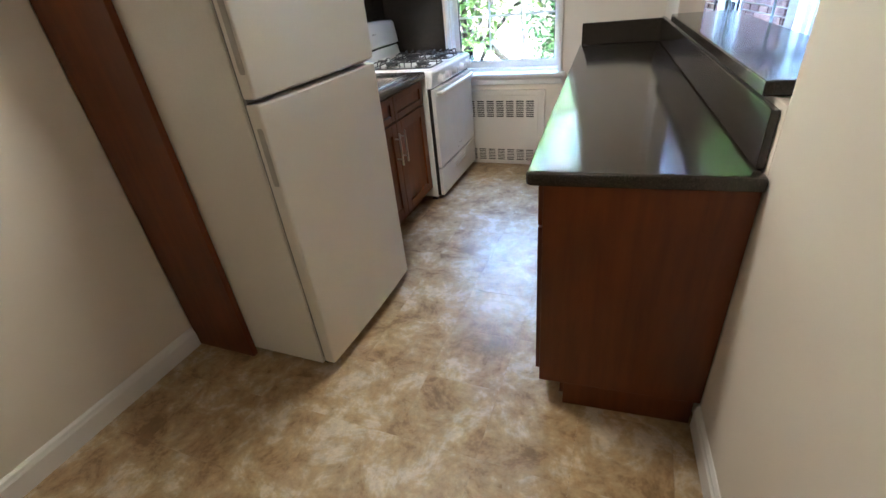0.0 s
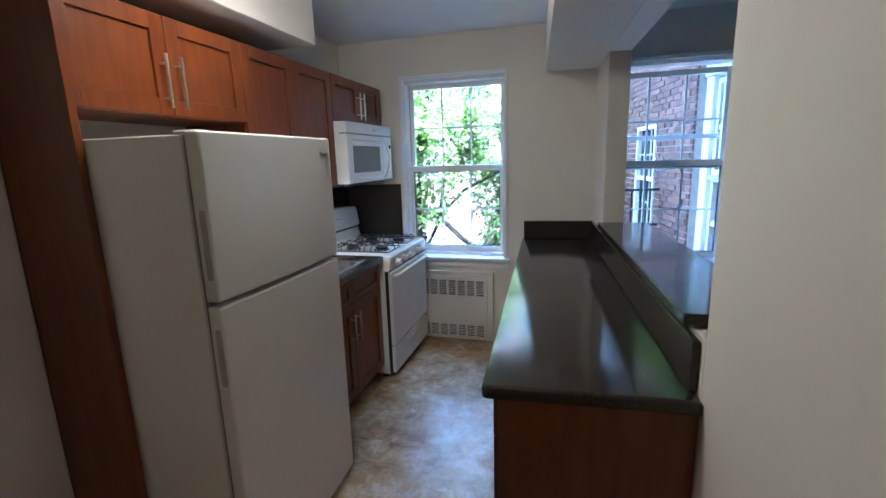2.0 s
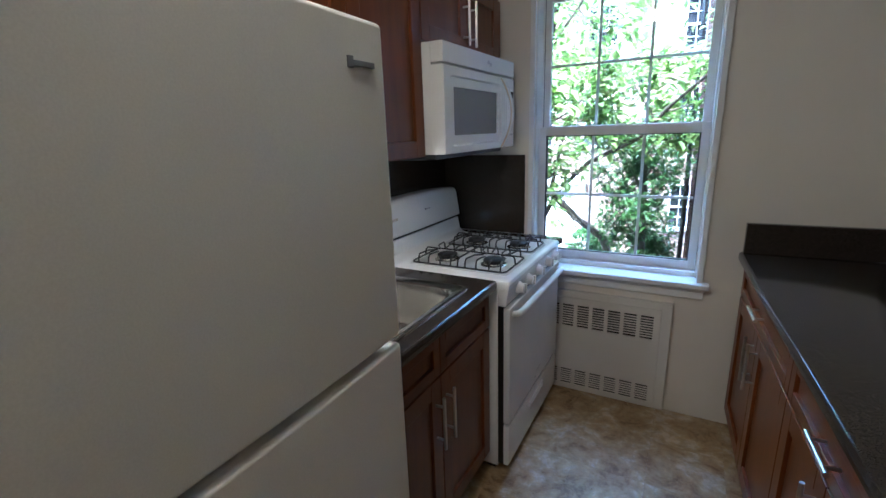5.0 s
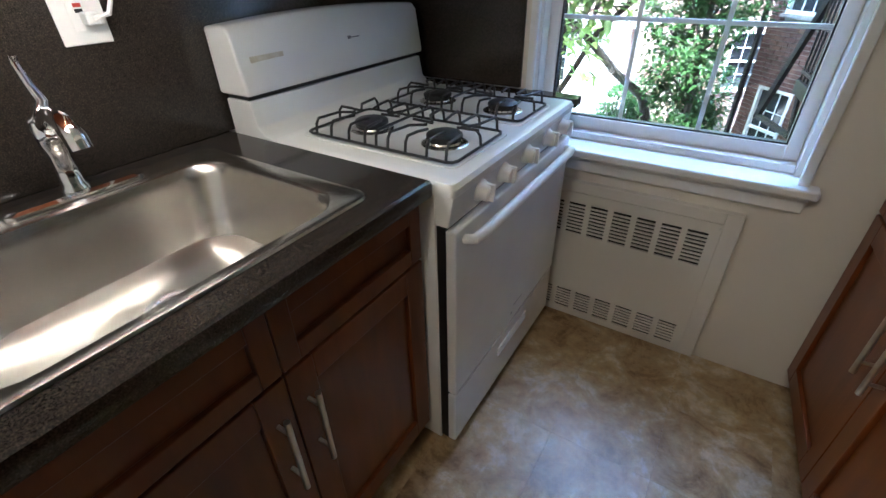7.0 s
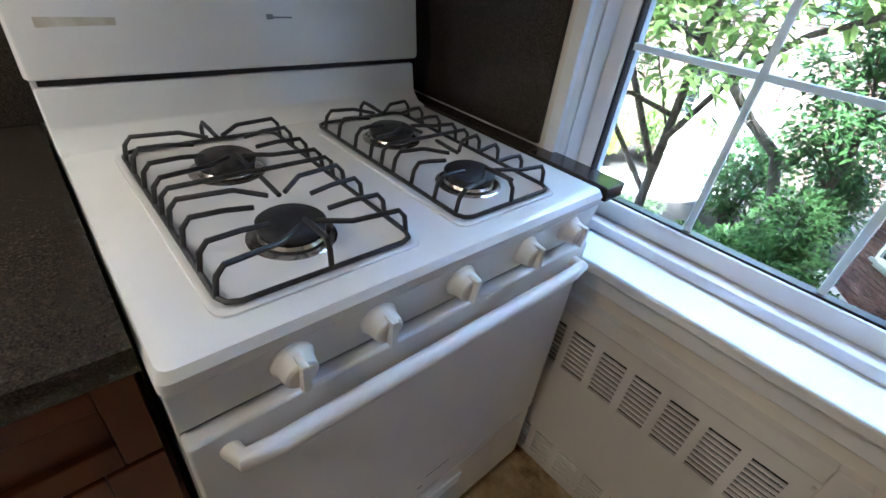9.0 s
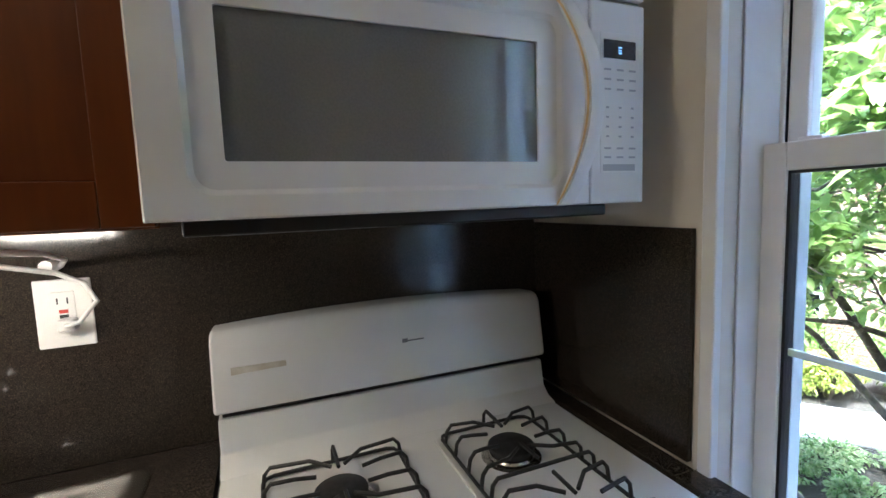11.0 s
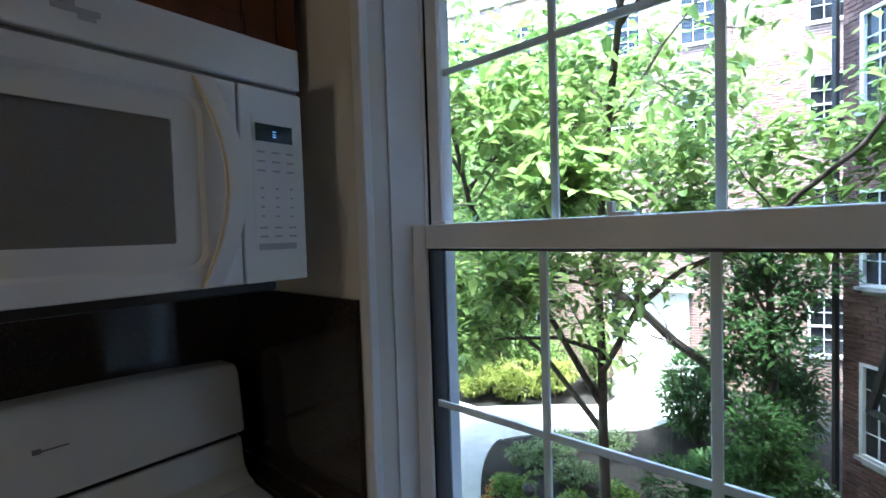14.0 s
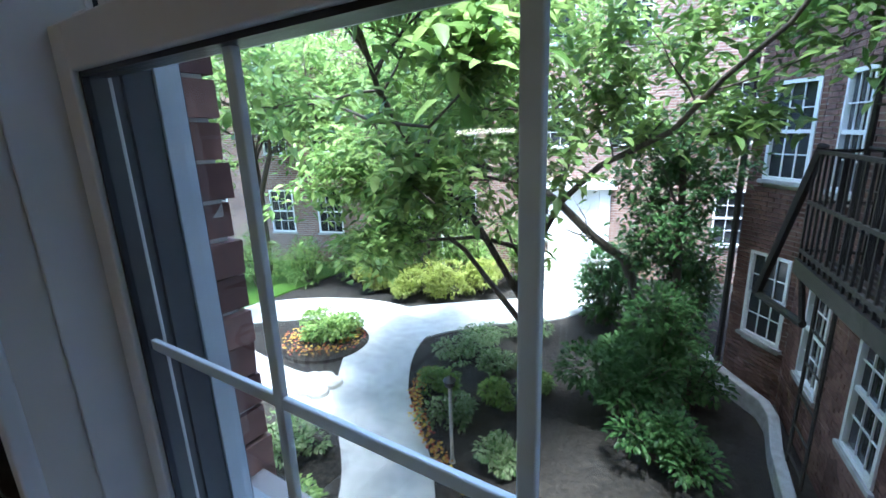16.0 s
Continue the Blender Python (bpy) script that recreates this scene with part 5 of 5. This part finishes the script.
def tree(name, label, root, limbs, leafmat, L, per_tip, seed, depth=2, spread=0.14, keep=None):
    rng = random.Random(seed)
    t = base(name, root, label, "tree")
    bm = bmesh.new()
    tips = []
    for pts, r0, r1, subs, ln in limbs:
        pts = [Vector(q) for q in pts]
        k = len(pts)
        tube(bm, pts, [r0 + (r1 - r0) * i / (k - 1) for i in range(k)], 10)
        for _ in range(subs):
            a = rng.uniform(0.35, 1.0) * (k - 1)
            i = min(int(a), k - 2)
            q = pts[i].lerp(pts[i + 1], a - i)
            d = (pts[i + 1] - pts[i]).normalized()
            side = Vector((rng.uniform(-1, 1), rng.uniform(-1, 1), rng.uniform(-0.3, 0.8))).normalized()
            grow(bm, tips, rng, q, (d * 0.5 + side).normalized(), ln * rng.uniform(0.7, 1.2), r1 * 0.75, depth, 0.24)
    mesh_ob("branches", bm, BARK, t, smooth=True)
    V, F = [], []
    for p, d in tips:
        if keep and not keep(p):
            continue
        for _ in range(per_tip):
            o = Vector((rng.gauss(0, spread), rng.gauss(0, spread), rng.gauss(0, spread * 0.7)))
            dd = (d * 0.4 + Vector((rng.uniform(-1, 1), rng.uniform(-1, 1), rng.uniform(-0.7, 0.35)))).normalized()
            s = L * rng.uniform(0.6, 1.25)
            leaf(V, F, p + o, dd, Vector((rng.uniform(-0.4, 0.4), rng.uniform(-0.4, 0.4), 1)), s, s * 0.5)
    leaf_ob("leaves", V, F, leafmat, t)
    return t


def clear(p):
    return p.y > 1.6 and p.z > GZ + 0.5


tree("magnolia_tree", "broad-leaved tree in fresh green leaf by the window", (-1.37, 5.98, GZ), [
    ([(-1.37, 5.98, GZ), (-1.40, 6.00, -1.6), (-1.38, 5.95, -0.4), (-1.20, 5.40, 0.9), (-0.70, 4.40, 2.2), (-0.20, 3.60, 3.6)], 0.085, 0.03, 12, 1.7),
    ([(-1.40, 5.98, -1.2), (-2.00, 5.60, 0.1), (-2.20, 4.60, 1.0), (-1.90, 3.50, 1.8), (-1.40, 2.60, 2.5)], 0.055, 0.022, 11, 1.4),
    ([(-1.37, 5.90, -0.69), (-0.73, 5.60, 0.42), (-0.17, 5.30, 0.93), (0.60, 5.00, 1.31), (0.99, 4.80, 1.75), (1.41, 4.60, 2.11), (1.62, 4.50, 2.44)], 0.045, 0.016, 8, 1.0),
    ([(-1.40, 5.90, -0.34), (-1.92, 5.60, -0.15), (-2.57, 5.20, -0.17), (-3.32, 4.90, -0.32)], 0.04, 0.014, 7, 0.9),
    ([(-1.40, 6.00, -1.6), (-2.60, 6.30, -0.6), (-3.60, 5.70, 0.4), (-4.40, 4.80, 1.4)], 0.05, 0.02, 8, 1.5),
    ([(-1.20, 5.40, 0.9), (-2.00, 6.00, 2.4), (-2.80, 6.00, 3.8)], 0.045, 0.02, 7, 1.6),
    ([(-3.25, 3.90, 1.86), (-1.74, 3.20, 1.50), (-0.75, 2.70, 1.42), (-0.24, 2.40, 1.65), (0.02, 2.20, 1.96)], 0.018, 0.006, 1, 0.22),
    ([(-1.74, 3.20, 1.50), (-1.07, 2.80, 1.01), (-0.59, 2.50, 0.89)], 0.011, 0.005, 1, 0.2),
], LEAF, 0.15, 2, 11, keep=clear)
tree("leaning_tree", "leaning tree with a thick bare brown limb", (0.10, 8.80, GZ), [
    ([(0.10, 8.80, GZ), (0.27, 8.60, -2.58), (-0.12, 8.50, -1.81), (-0.40, 8.40, -1.04), (-0.94, 8.20, -0.61), (-1.54, 8.00, 0.02), (-2.14, 7.80, 0.53), (-2.99, 7.60, 0.70), (-4.01, 7.40, 1.33)], 0.115, 0.05, 7, 1.1),
    ([(-1.54, 8.00, 0.02), (-1.3, 7.9, 1.2), (-0.9, 7.6, 2.2), (-0.2, 7.2, 3.2)], 0.05, 0.02, 6, 1.1),
], LEAF, 0.12, 2, 23, keep=lambda p: p.z > 0.6)
tree("slim_tree", "slim grey-barked tree beside the brick wing", (0.45, 8.3, GZ), [
    ([(0.45, 8.3, GZ), (0.5, 8.3, -1.4), (0.45, 8.35, 0.2), (0.35, 8.4, 1.6)], 0.085, 0.04, 12, 1.0),
], LEAFDARK, 0.13, 2, 31, keep=clear)
tree("courtyard_tree", "leafy tree by the far brick house", (-6.2, 10.2, GZ), [
    ([(-6.2, 10.2, GZ), (-6.2, 10.1, -0.8), (-6.0, 9.8, 0.8), (-5.8, 9.5, 2.6), (-5.6, 9.2, 4.4)], 0.14, 0.05, 16, 2.1),
    ([(-6.2, 10.1, -0.8), (-7.4, 9.4, 0.8), (-8.4, 8.6, 2.2)], 0.08, 0.03, 9, 1.8),
], LEAF, 0.17, 2, 41, keep=clear)
tree("courtyard_tree", "leafy tree behind the far path", (-11.5, 8.5, GZ), [
    ([(-11.5, 8.5, GZ), (-11.4, 8.5, -0.5), (-11.2, 8.3, 1.4), (-10.8, 8.0, 3.4), (-10.4, 7.8, 5.4)], 0.18, 0.06, 18, 2.4),
    ([(-11.4, 8.5, -0.5), (-9.9, 8.0, 1.0), (-8.8, 7.2, 2.6)], 0.09, 0.03, 9, 1.9),
], LEAF, 0.18, 2, 47, keep=clear)
tree("courtyard_tree", "leafy tree beside the garden path", (-8.2, 2.9, GZ), [
    ([(-8.2, 2.9, GZ), (-8.1, 3.0, -0.6), (-7.8, 3.2, 1.2), (-7.3, 3.4, 3.0)], 0.14, 0.05, 12, 1.7),
], LEAF, 0.16, 2, 53, keep=clear)
tree("courtyard_tree", "leafy tree at the far end of the lawn", (-14.5, 6.0, GZ), [
    ([(-14.5, 6.0, GZ), (-14.4, 6.0, -0.6), (-14.1, 5.8, 1.4), (-13.6, 5.5, 3.4), (-13.2, 5.3, 5.0)], 0.17, 0.06, 15, 2.2),
], LEAF, 0.18, 2, 59, keep=clear)


def shrub(name, label, c, r, h, mat, L, count, seed, category="shrub"):
    """A shrub: stems from the ground and leaves through an uneven body."""
    rng = random.Random(seed)
    e = base(name, (c[0], c[1], GZ), label, category)
    bm = bmesh.new()
    for _ in range(9):
        a, k = rng.uniform(0, 6.28), rng.uniform(0.3, 0.85)
        tube(bm, [(c[0] + 0.05 * math.cos(a), c[1] + 0.05 * math.sin(a), GZ - 0.02), (c[0] + k * 0.5 * r * math.cos(a), c[1] + k * 0.5 * r * math.sin(a), GZ + 0.5 * h), (c[0] + k * r * math.cos(a), c[1] + k * r * math.sin(a), GZ + 0.85 * h)], [0.02, 0.013, 0.006], 5)
    mesh_ob("stems", bm, BARK, e)
    lobes = [(rng.uniform(-0.55, 0.55) * r, rng.uniform(-0.55, 0.55) * r, rng.uniform(0.3, 0.8) * h, rng.uniform(0.35, 0.6)) for _ in range(9)]
    V, F = [], []
    for _ in range(count):
        lx, ly, lz, k = rng.choice(lobes)
        q = Vector((rng.gauss(0, 1), rng.gauss(0, 1), rng.gauss(0, 1))).normalized() * rng.uniform(0.55, 1.0)
        p = Vector((c[0] + lx + q.x * k * r, c[1] + ly + q.y * k * r, max(GZ + 0.03, GZ + lz + q.z * k * h * 0.6)))
        s = L * rng.uniform(0.7, 1.3)
        leaf(V, F, p, (q + Vector((rng.uniform(-0.6, 0.6), rng.uniform(-0.6, 0.6), rng.uniform(-0.3, 0.5)))), Vector((0, 0, 1)), s, s * 0.55)
    leaf_ob("leaves", V, F, mat, e)
    return e


shrub("evergreen_shrub", "large dark evergreen shrub in the bed", (-0.05, 6.4), 1.0, 1.15, LEAFDARK, 0.10, 2600, 3)
shrub("evergreen_shrub", "large dark evergreen shrub under the slim tree", (0.35, 7.5), 0.85, 1.9, LEAFDARK, 0.11, 1900, 4)
shrub("evergreen_shrub", "loose dark evergreen shrub in bare soil", (0.75, 5.6), 0.7, 0.8, LEAFDARK, 0.10, 1300, 7)
shrub("evergreen_shrub", "loose dark evergreen shrub beside the curb", (0.95, 7.2), 0.65, 1.0, LEAFDARK, 0.10, 1300, 9)
shrub("evergreen_shrub", "dark evergreen shrub behind the path", (-0.9, 9.6), 0.9, 2.0, LEAFDARK, 0.11, 3200, 5)
shrub("evergreen_shrub", "dark evergreen shrub near the entrance steps", (0.3, 10.2), 1.0, 2.6, LEAFDARK, 0.12, 3000, 6)
for k, (x, y, r, h) in enumerate(((-6.1, 9.1, 0.75, 0.95), (-5.2, 9.6, 0.8, 1.0), (-4.4, 10.2, 0.7, 0.95), (-7.2, 8.9, 0.55, 0.8))):
    tagged(shrub("golden_shrub", "rounded golden-leaved garden shrub by the path", (x, y), r, h, LEAFYELLOW, 0.075, 3600, 60 + k), group="golden shrubs")
for k, (x, y, r, h) in enumerate(((-6.6, 10.4, 0.9, 1.9), (-4.9, 11.0, 0.9, 1.8), (-8.4, 9.4, 0.9, 1.6), (-3.6, 11.3, 0.7, 2.0), (-7.6, 10.0, 0.9, 2.1), (-9.6, 8.6, 0.9, 1.5), (-5.8, 10.6, 0.8, 2.3), (-10.8, 7.6, 0.9, 1.7))):
    tagged(shrub("green_shrub", "tall green garden shrub by the brick house", (x, y), r, h, LEAF, 0.09, 2000, 70 + k), group="tall green shrubs")
for k, (x, y, r, h) in enumerate(((-2.75, 5.7, 0.42, 0.45), (-3.05, 6.6, 0.5, 0.5), (-2.2, 5.0, 0.4, 0.45), (-1.7, 5.7, 0.35, 0.45), (-2.1, 6.6, 0.4, 0.5), (-1.1, 4.5, 0.35, 0.4), (-1.3, 6.4, 0.3, 0.4), (-3.0, 7.6, 0.5, 0.4), (-2.2, 8.2, 0.5, 0.4), (-2.6, 2.2, 0.55, 0.7), (-3.7, 3.2, 0.5, 0.6))):
    tagged(shrub("leafy_plant", "low pale-leaved border plant in dark soil", (x, y), r, h, LEAFPALE if k % 3 else LEAF, 0.075, 900, 80 + k, "plant"), group="border plants")
tagged(shrub("bed_plant", "bright green plant clump in the flower bed", (-6.1, 6.1), 0.75, 0.6, LEAF, 0.10, 1800, 99, "plant"))

# round flower bed, blossoms, garden lamp, marker posts
bm = bmesh.new()
lathe(bm, (-6.0, 5.95, GZ - 0.02), (0, 0, 1), [(0.95, 0), (0.93, 0.06), (0.8, 0.10), (0.3, 0.13)], 36)
tagged(mesh_ob("flower_bed", bm, SOIL, smooth=True), "round dark-soil flower bed ringed by the path", "flower bed")
rng = random.Random(8)
V, F = [], []
for _ in range(420):
    a, r = rng.uniform(0, 6.28), rng.uniform(0.5, 0.92)
    p = Vector((-6.0 + r * math.cos(a), 5.95 + r * math.sin(a), GZ + rng.uniform(0.08, 0.2)))
    leaf(V, F, p, Vector((rng.uniform(-1, 1), rng.uniform(-1, 1), 0.4)), Vector((0, 0, 1)), 0.06, 0.05)
for _ in range(420):
    s = rng.uniform(0, 1)
    p = Vector((-3.25 + 2.0 * s ** 2 + rng.uniform(-0.1, 0.1), 6.0 - 2.2 * s + rng.uniform(-0.1, 0.1), GZ + rng.uniform(0.0, 0.14)))
    leaf(V, F, p, Vector((rng.uniform(-1, 1), rng.uniform(-1, 1), 0.4)), Vector((0, 0, 1)), 0.06, 0.05)
tagged(leaf_ob("blossoms", V, F, PETAL), "small red and yellow bedding flowers", "flowers")
gl = base("garden_lamp", (-1.67, 4.25, GZ), "slim grey garden lamp post with a dark cap", "lamp post")
bm = bmesh.new()
lathe(bm, (-1.67, 4.25, GZ - 0.02), (0, 0, 1), [(0.05, 0), (0.03, 0.05), (0.024, 0.1), (0.024, 1.15)], 14)
mesh_ob("post", bm, STONE, gl, smooth=True)
bm = bmesh.new()
lathe(bm, (-1.67, 4.25, GZ + 1.13), (0, 0, 1), [(0.03, 0), (0.07, 0.04), (0.07, 0.10), (0.09, 0.11), (0.02, 0.17)], 14)
mesh_ob("cap", bm, FIREIRON, gl, smooth=True)
bm = bmesh.new()
lathe(bm, (-5.7, 10.3, GZ - 0.02), (0, 0, 1), [(0.04, 0), (0.04, 1.55), (0.02, 1.58)], 12)
tagged(mesh_ob("marker_post", bm, TRIM, smooth=True), "slim white post among the shrubs", "post")
bm = bmesh.new()
for k in range(7):
    a = k * 0.9
    lathe(bm, (-4.75 + 0.28 * math.cos(a) * (k > 0), 4.62 + 0.22 * math.sin(a) * (k > 0), GZ - 0.01), (0, 0, 1), [(0.2, 0), (0.19, 0.09), (0.12, 0.13)], 9)
tagged(mesh_ob("stone_edging", bm, STONE, bevel=0.02), "small heap of pale edging stones by the path", "stones")

# ---------------------------------------------------------------- pieces: bricks and floor tiles
COURSE, LEN = 0.0735, 0.222
wb = [brick_mesh(100 + k, LEN - 0.014, 0.06, COURSE - 0.014) for k in range(4)]
rng = random.Random(77)


def lay_bricks(xf, length, hs, near):
    """Courses of bricks round the window holes; those inside near stand as single pieces."""
    bm = bmesh.new()
    row, z = 0, GZ + COURSE / 2
    while z < 8.0:
        cells, u = [], 0.0
        if row % 2:
            cells.append((LEN / 4, LEN / 2))
            u = LEN / 2
        while u < length - 0.03:
            e = min(u + LEN, length)
            cells.append(((u + e) / 2, e - u))
            u = e
        for uc, ln in cells:
            a, b = uc - ln / 2, uc + ln / 2
            for h0, h1, z0, z1 in hs:
                if z0 - 0.11 < z < z1 + 0.02:
                    if a < h0 < b:
                        b = h0
                    if a < h1 < b:
                        a = h1
                    if a >= h0 and b <= h1:
                        b = a
            if b - a < 0.035:
                continue
            y = rng.uniform(-0.004, 0.006)
            if near and near[2] < z < near[3] and near[0] < uc < near[1] and b - a > LEN - 0.001:
                o = new("brick", rng.choice(wb))
                o.parent = wing
                o.matrix_parent_inverse = wing.matrix_basis.inverted()
                o.matrix_basis = xf @ Matrix.Translation((uc, y, z))
            else:
                bx(bm, a + 0.006, b - 0.006, y, 0.06, z - COURSE / 2 + 0.006, z + COURSE / 2 - 0.006)
        z += COURSE
        row += 1
    ob = mesh_ob("brickwork", bm, BRICK, wing, xf)
    ob["kind"] = "stuff"


lay_bricks(WING, ALEN, WHOLES, None)
lay_bricks(SIDE, BLEN, SHOLES, (3.4, 6.1, 0.35, 2.4))

TS = 0.305
tm = bpy.data.meshes.new("floor_tile")
bm = bmesh.new()
e = 0.00025
v = [bm.verts.new(p) for p in ((-TS / 2 + 0.0001, -TS / 2 + 0.0001, -0.0012), (TS / 2 - 0.0001, -TS / 2 + 0.0001, -0.0012), (TS / 2 - 0.0001, TS / 2 - 0.0001, -0.0012), (-TS / 2 + 0.0001, TS / 2 - 0.0001, -0.0012))]
w = [bm.verts.new((q.co.x * (1 - 2 * e / TS), q.co.y * (1 - 2 * e / TS), 0)) for q in v]
for k in range(4):
    bm.faces.new((v[k], v[(k + 1) % 4], w[(k + 1) % 4], w[k]))
bm.faces.new(w)
bmesh.ops.recalc_face_normals(bm, faces=bm.faces)
bm.to_mesh(tm)
bm.free()
tm.materials.append(VINYL)
n = 0
for j in range(15):
    for i in range(8):
        o = new("floor_tile", tm)
        o.parent = floor
        o.matrix_basis = Matrix.Translation((0.05 + TS * (i + 0.5), -0.002 - TS * (j + 0.5), 0)) @ Matrix.Rotation(radians(90 * ((i * 7 + j * 3) % 4)), 4, "Z")
bm = bmesh.new()
bx(bm, 2.5, 6.0, -6.0, -0.001, -0.0045, -0.0005)
bx(bm, 0.0, 2.49, -6.0, -4.59, -0.0045, -0.0005)
tagged(mesh_ob("floor_beyond", bm, VINYL, floor), kind="stuff")
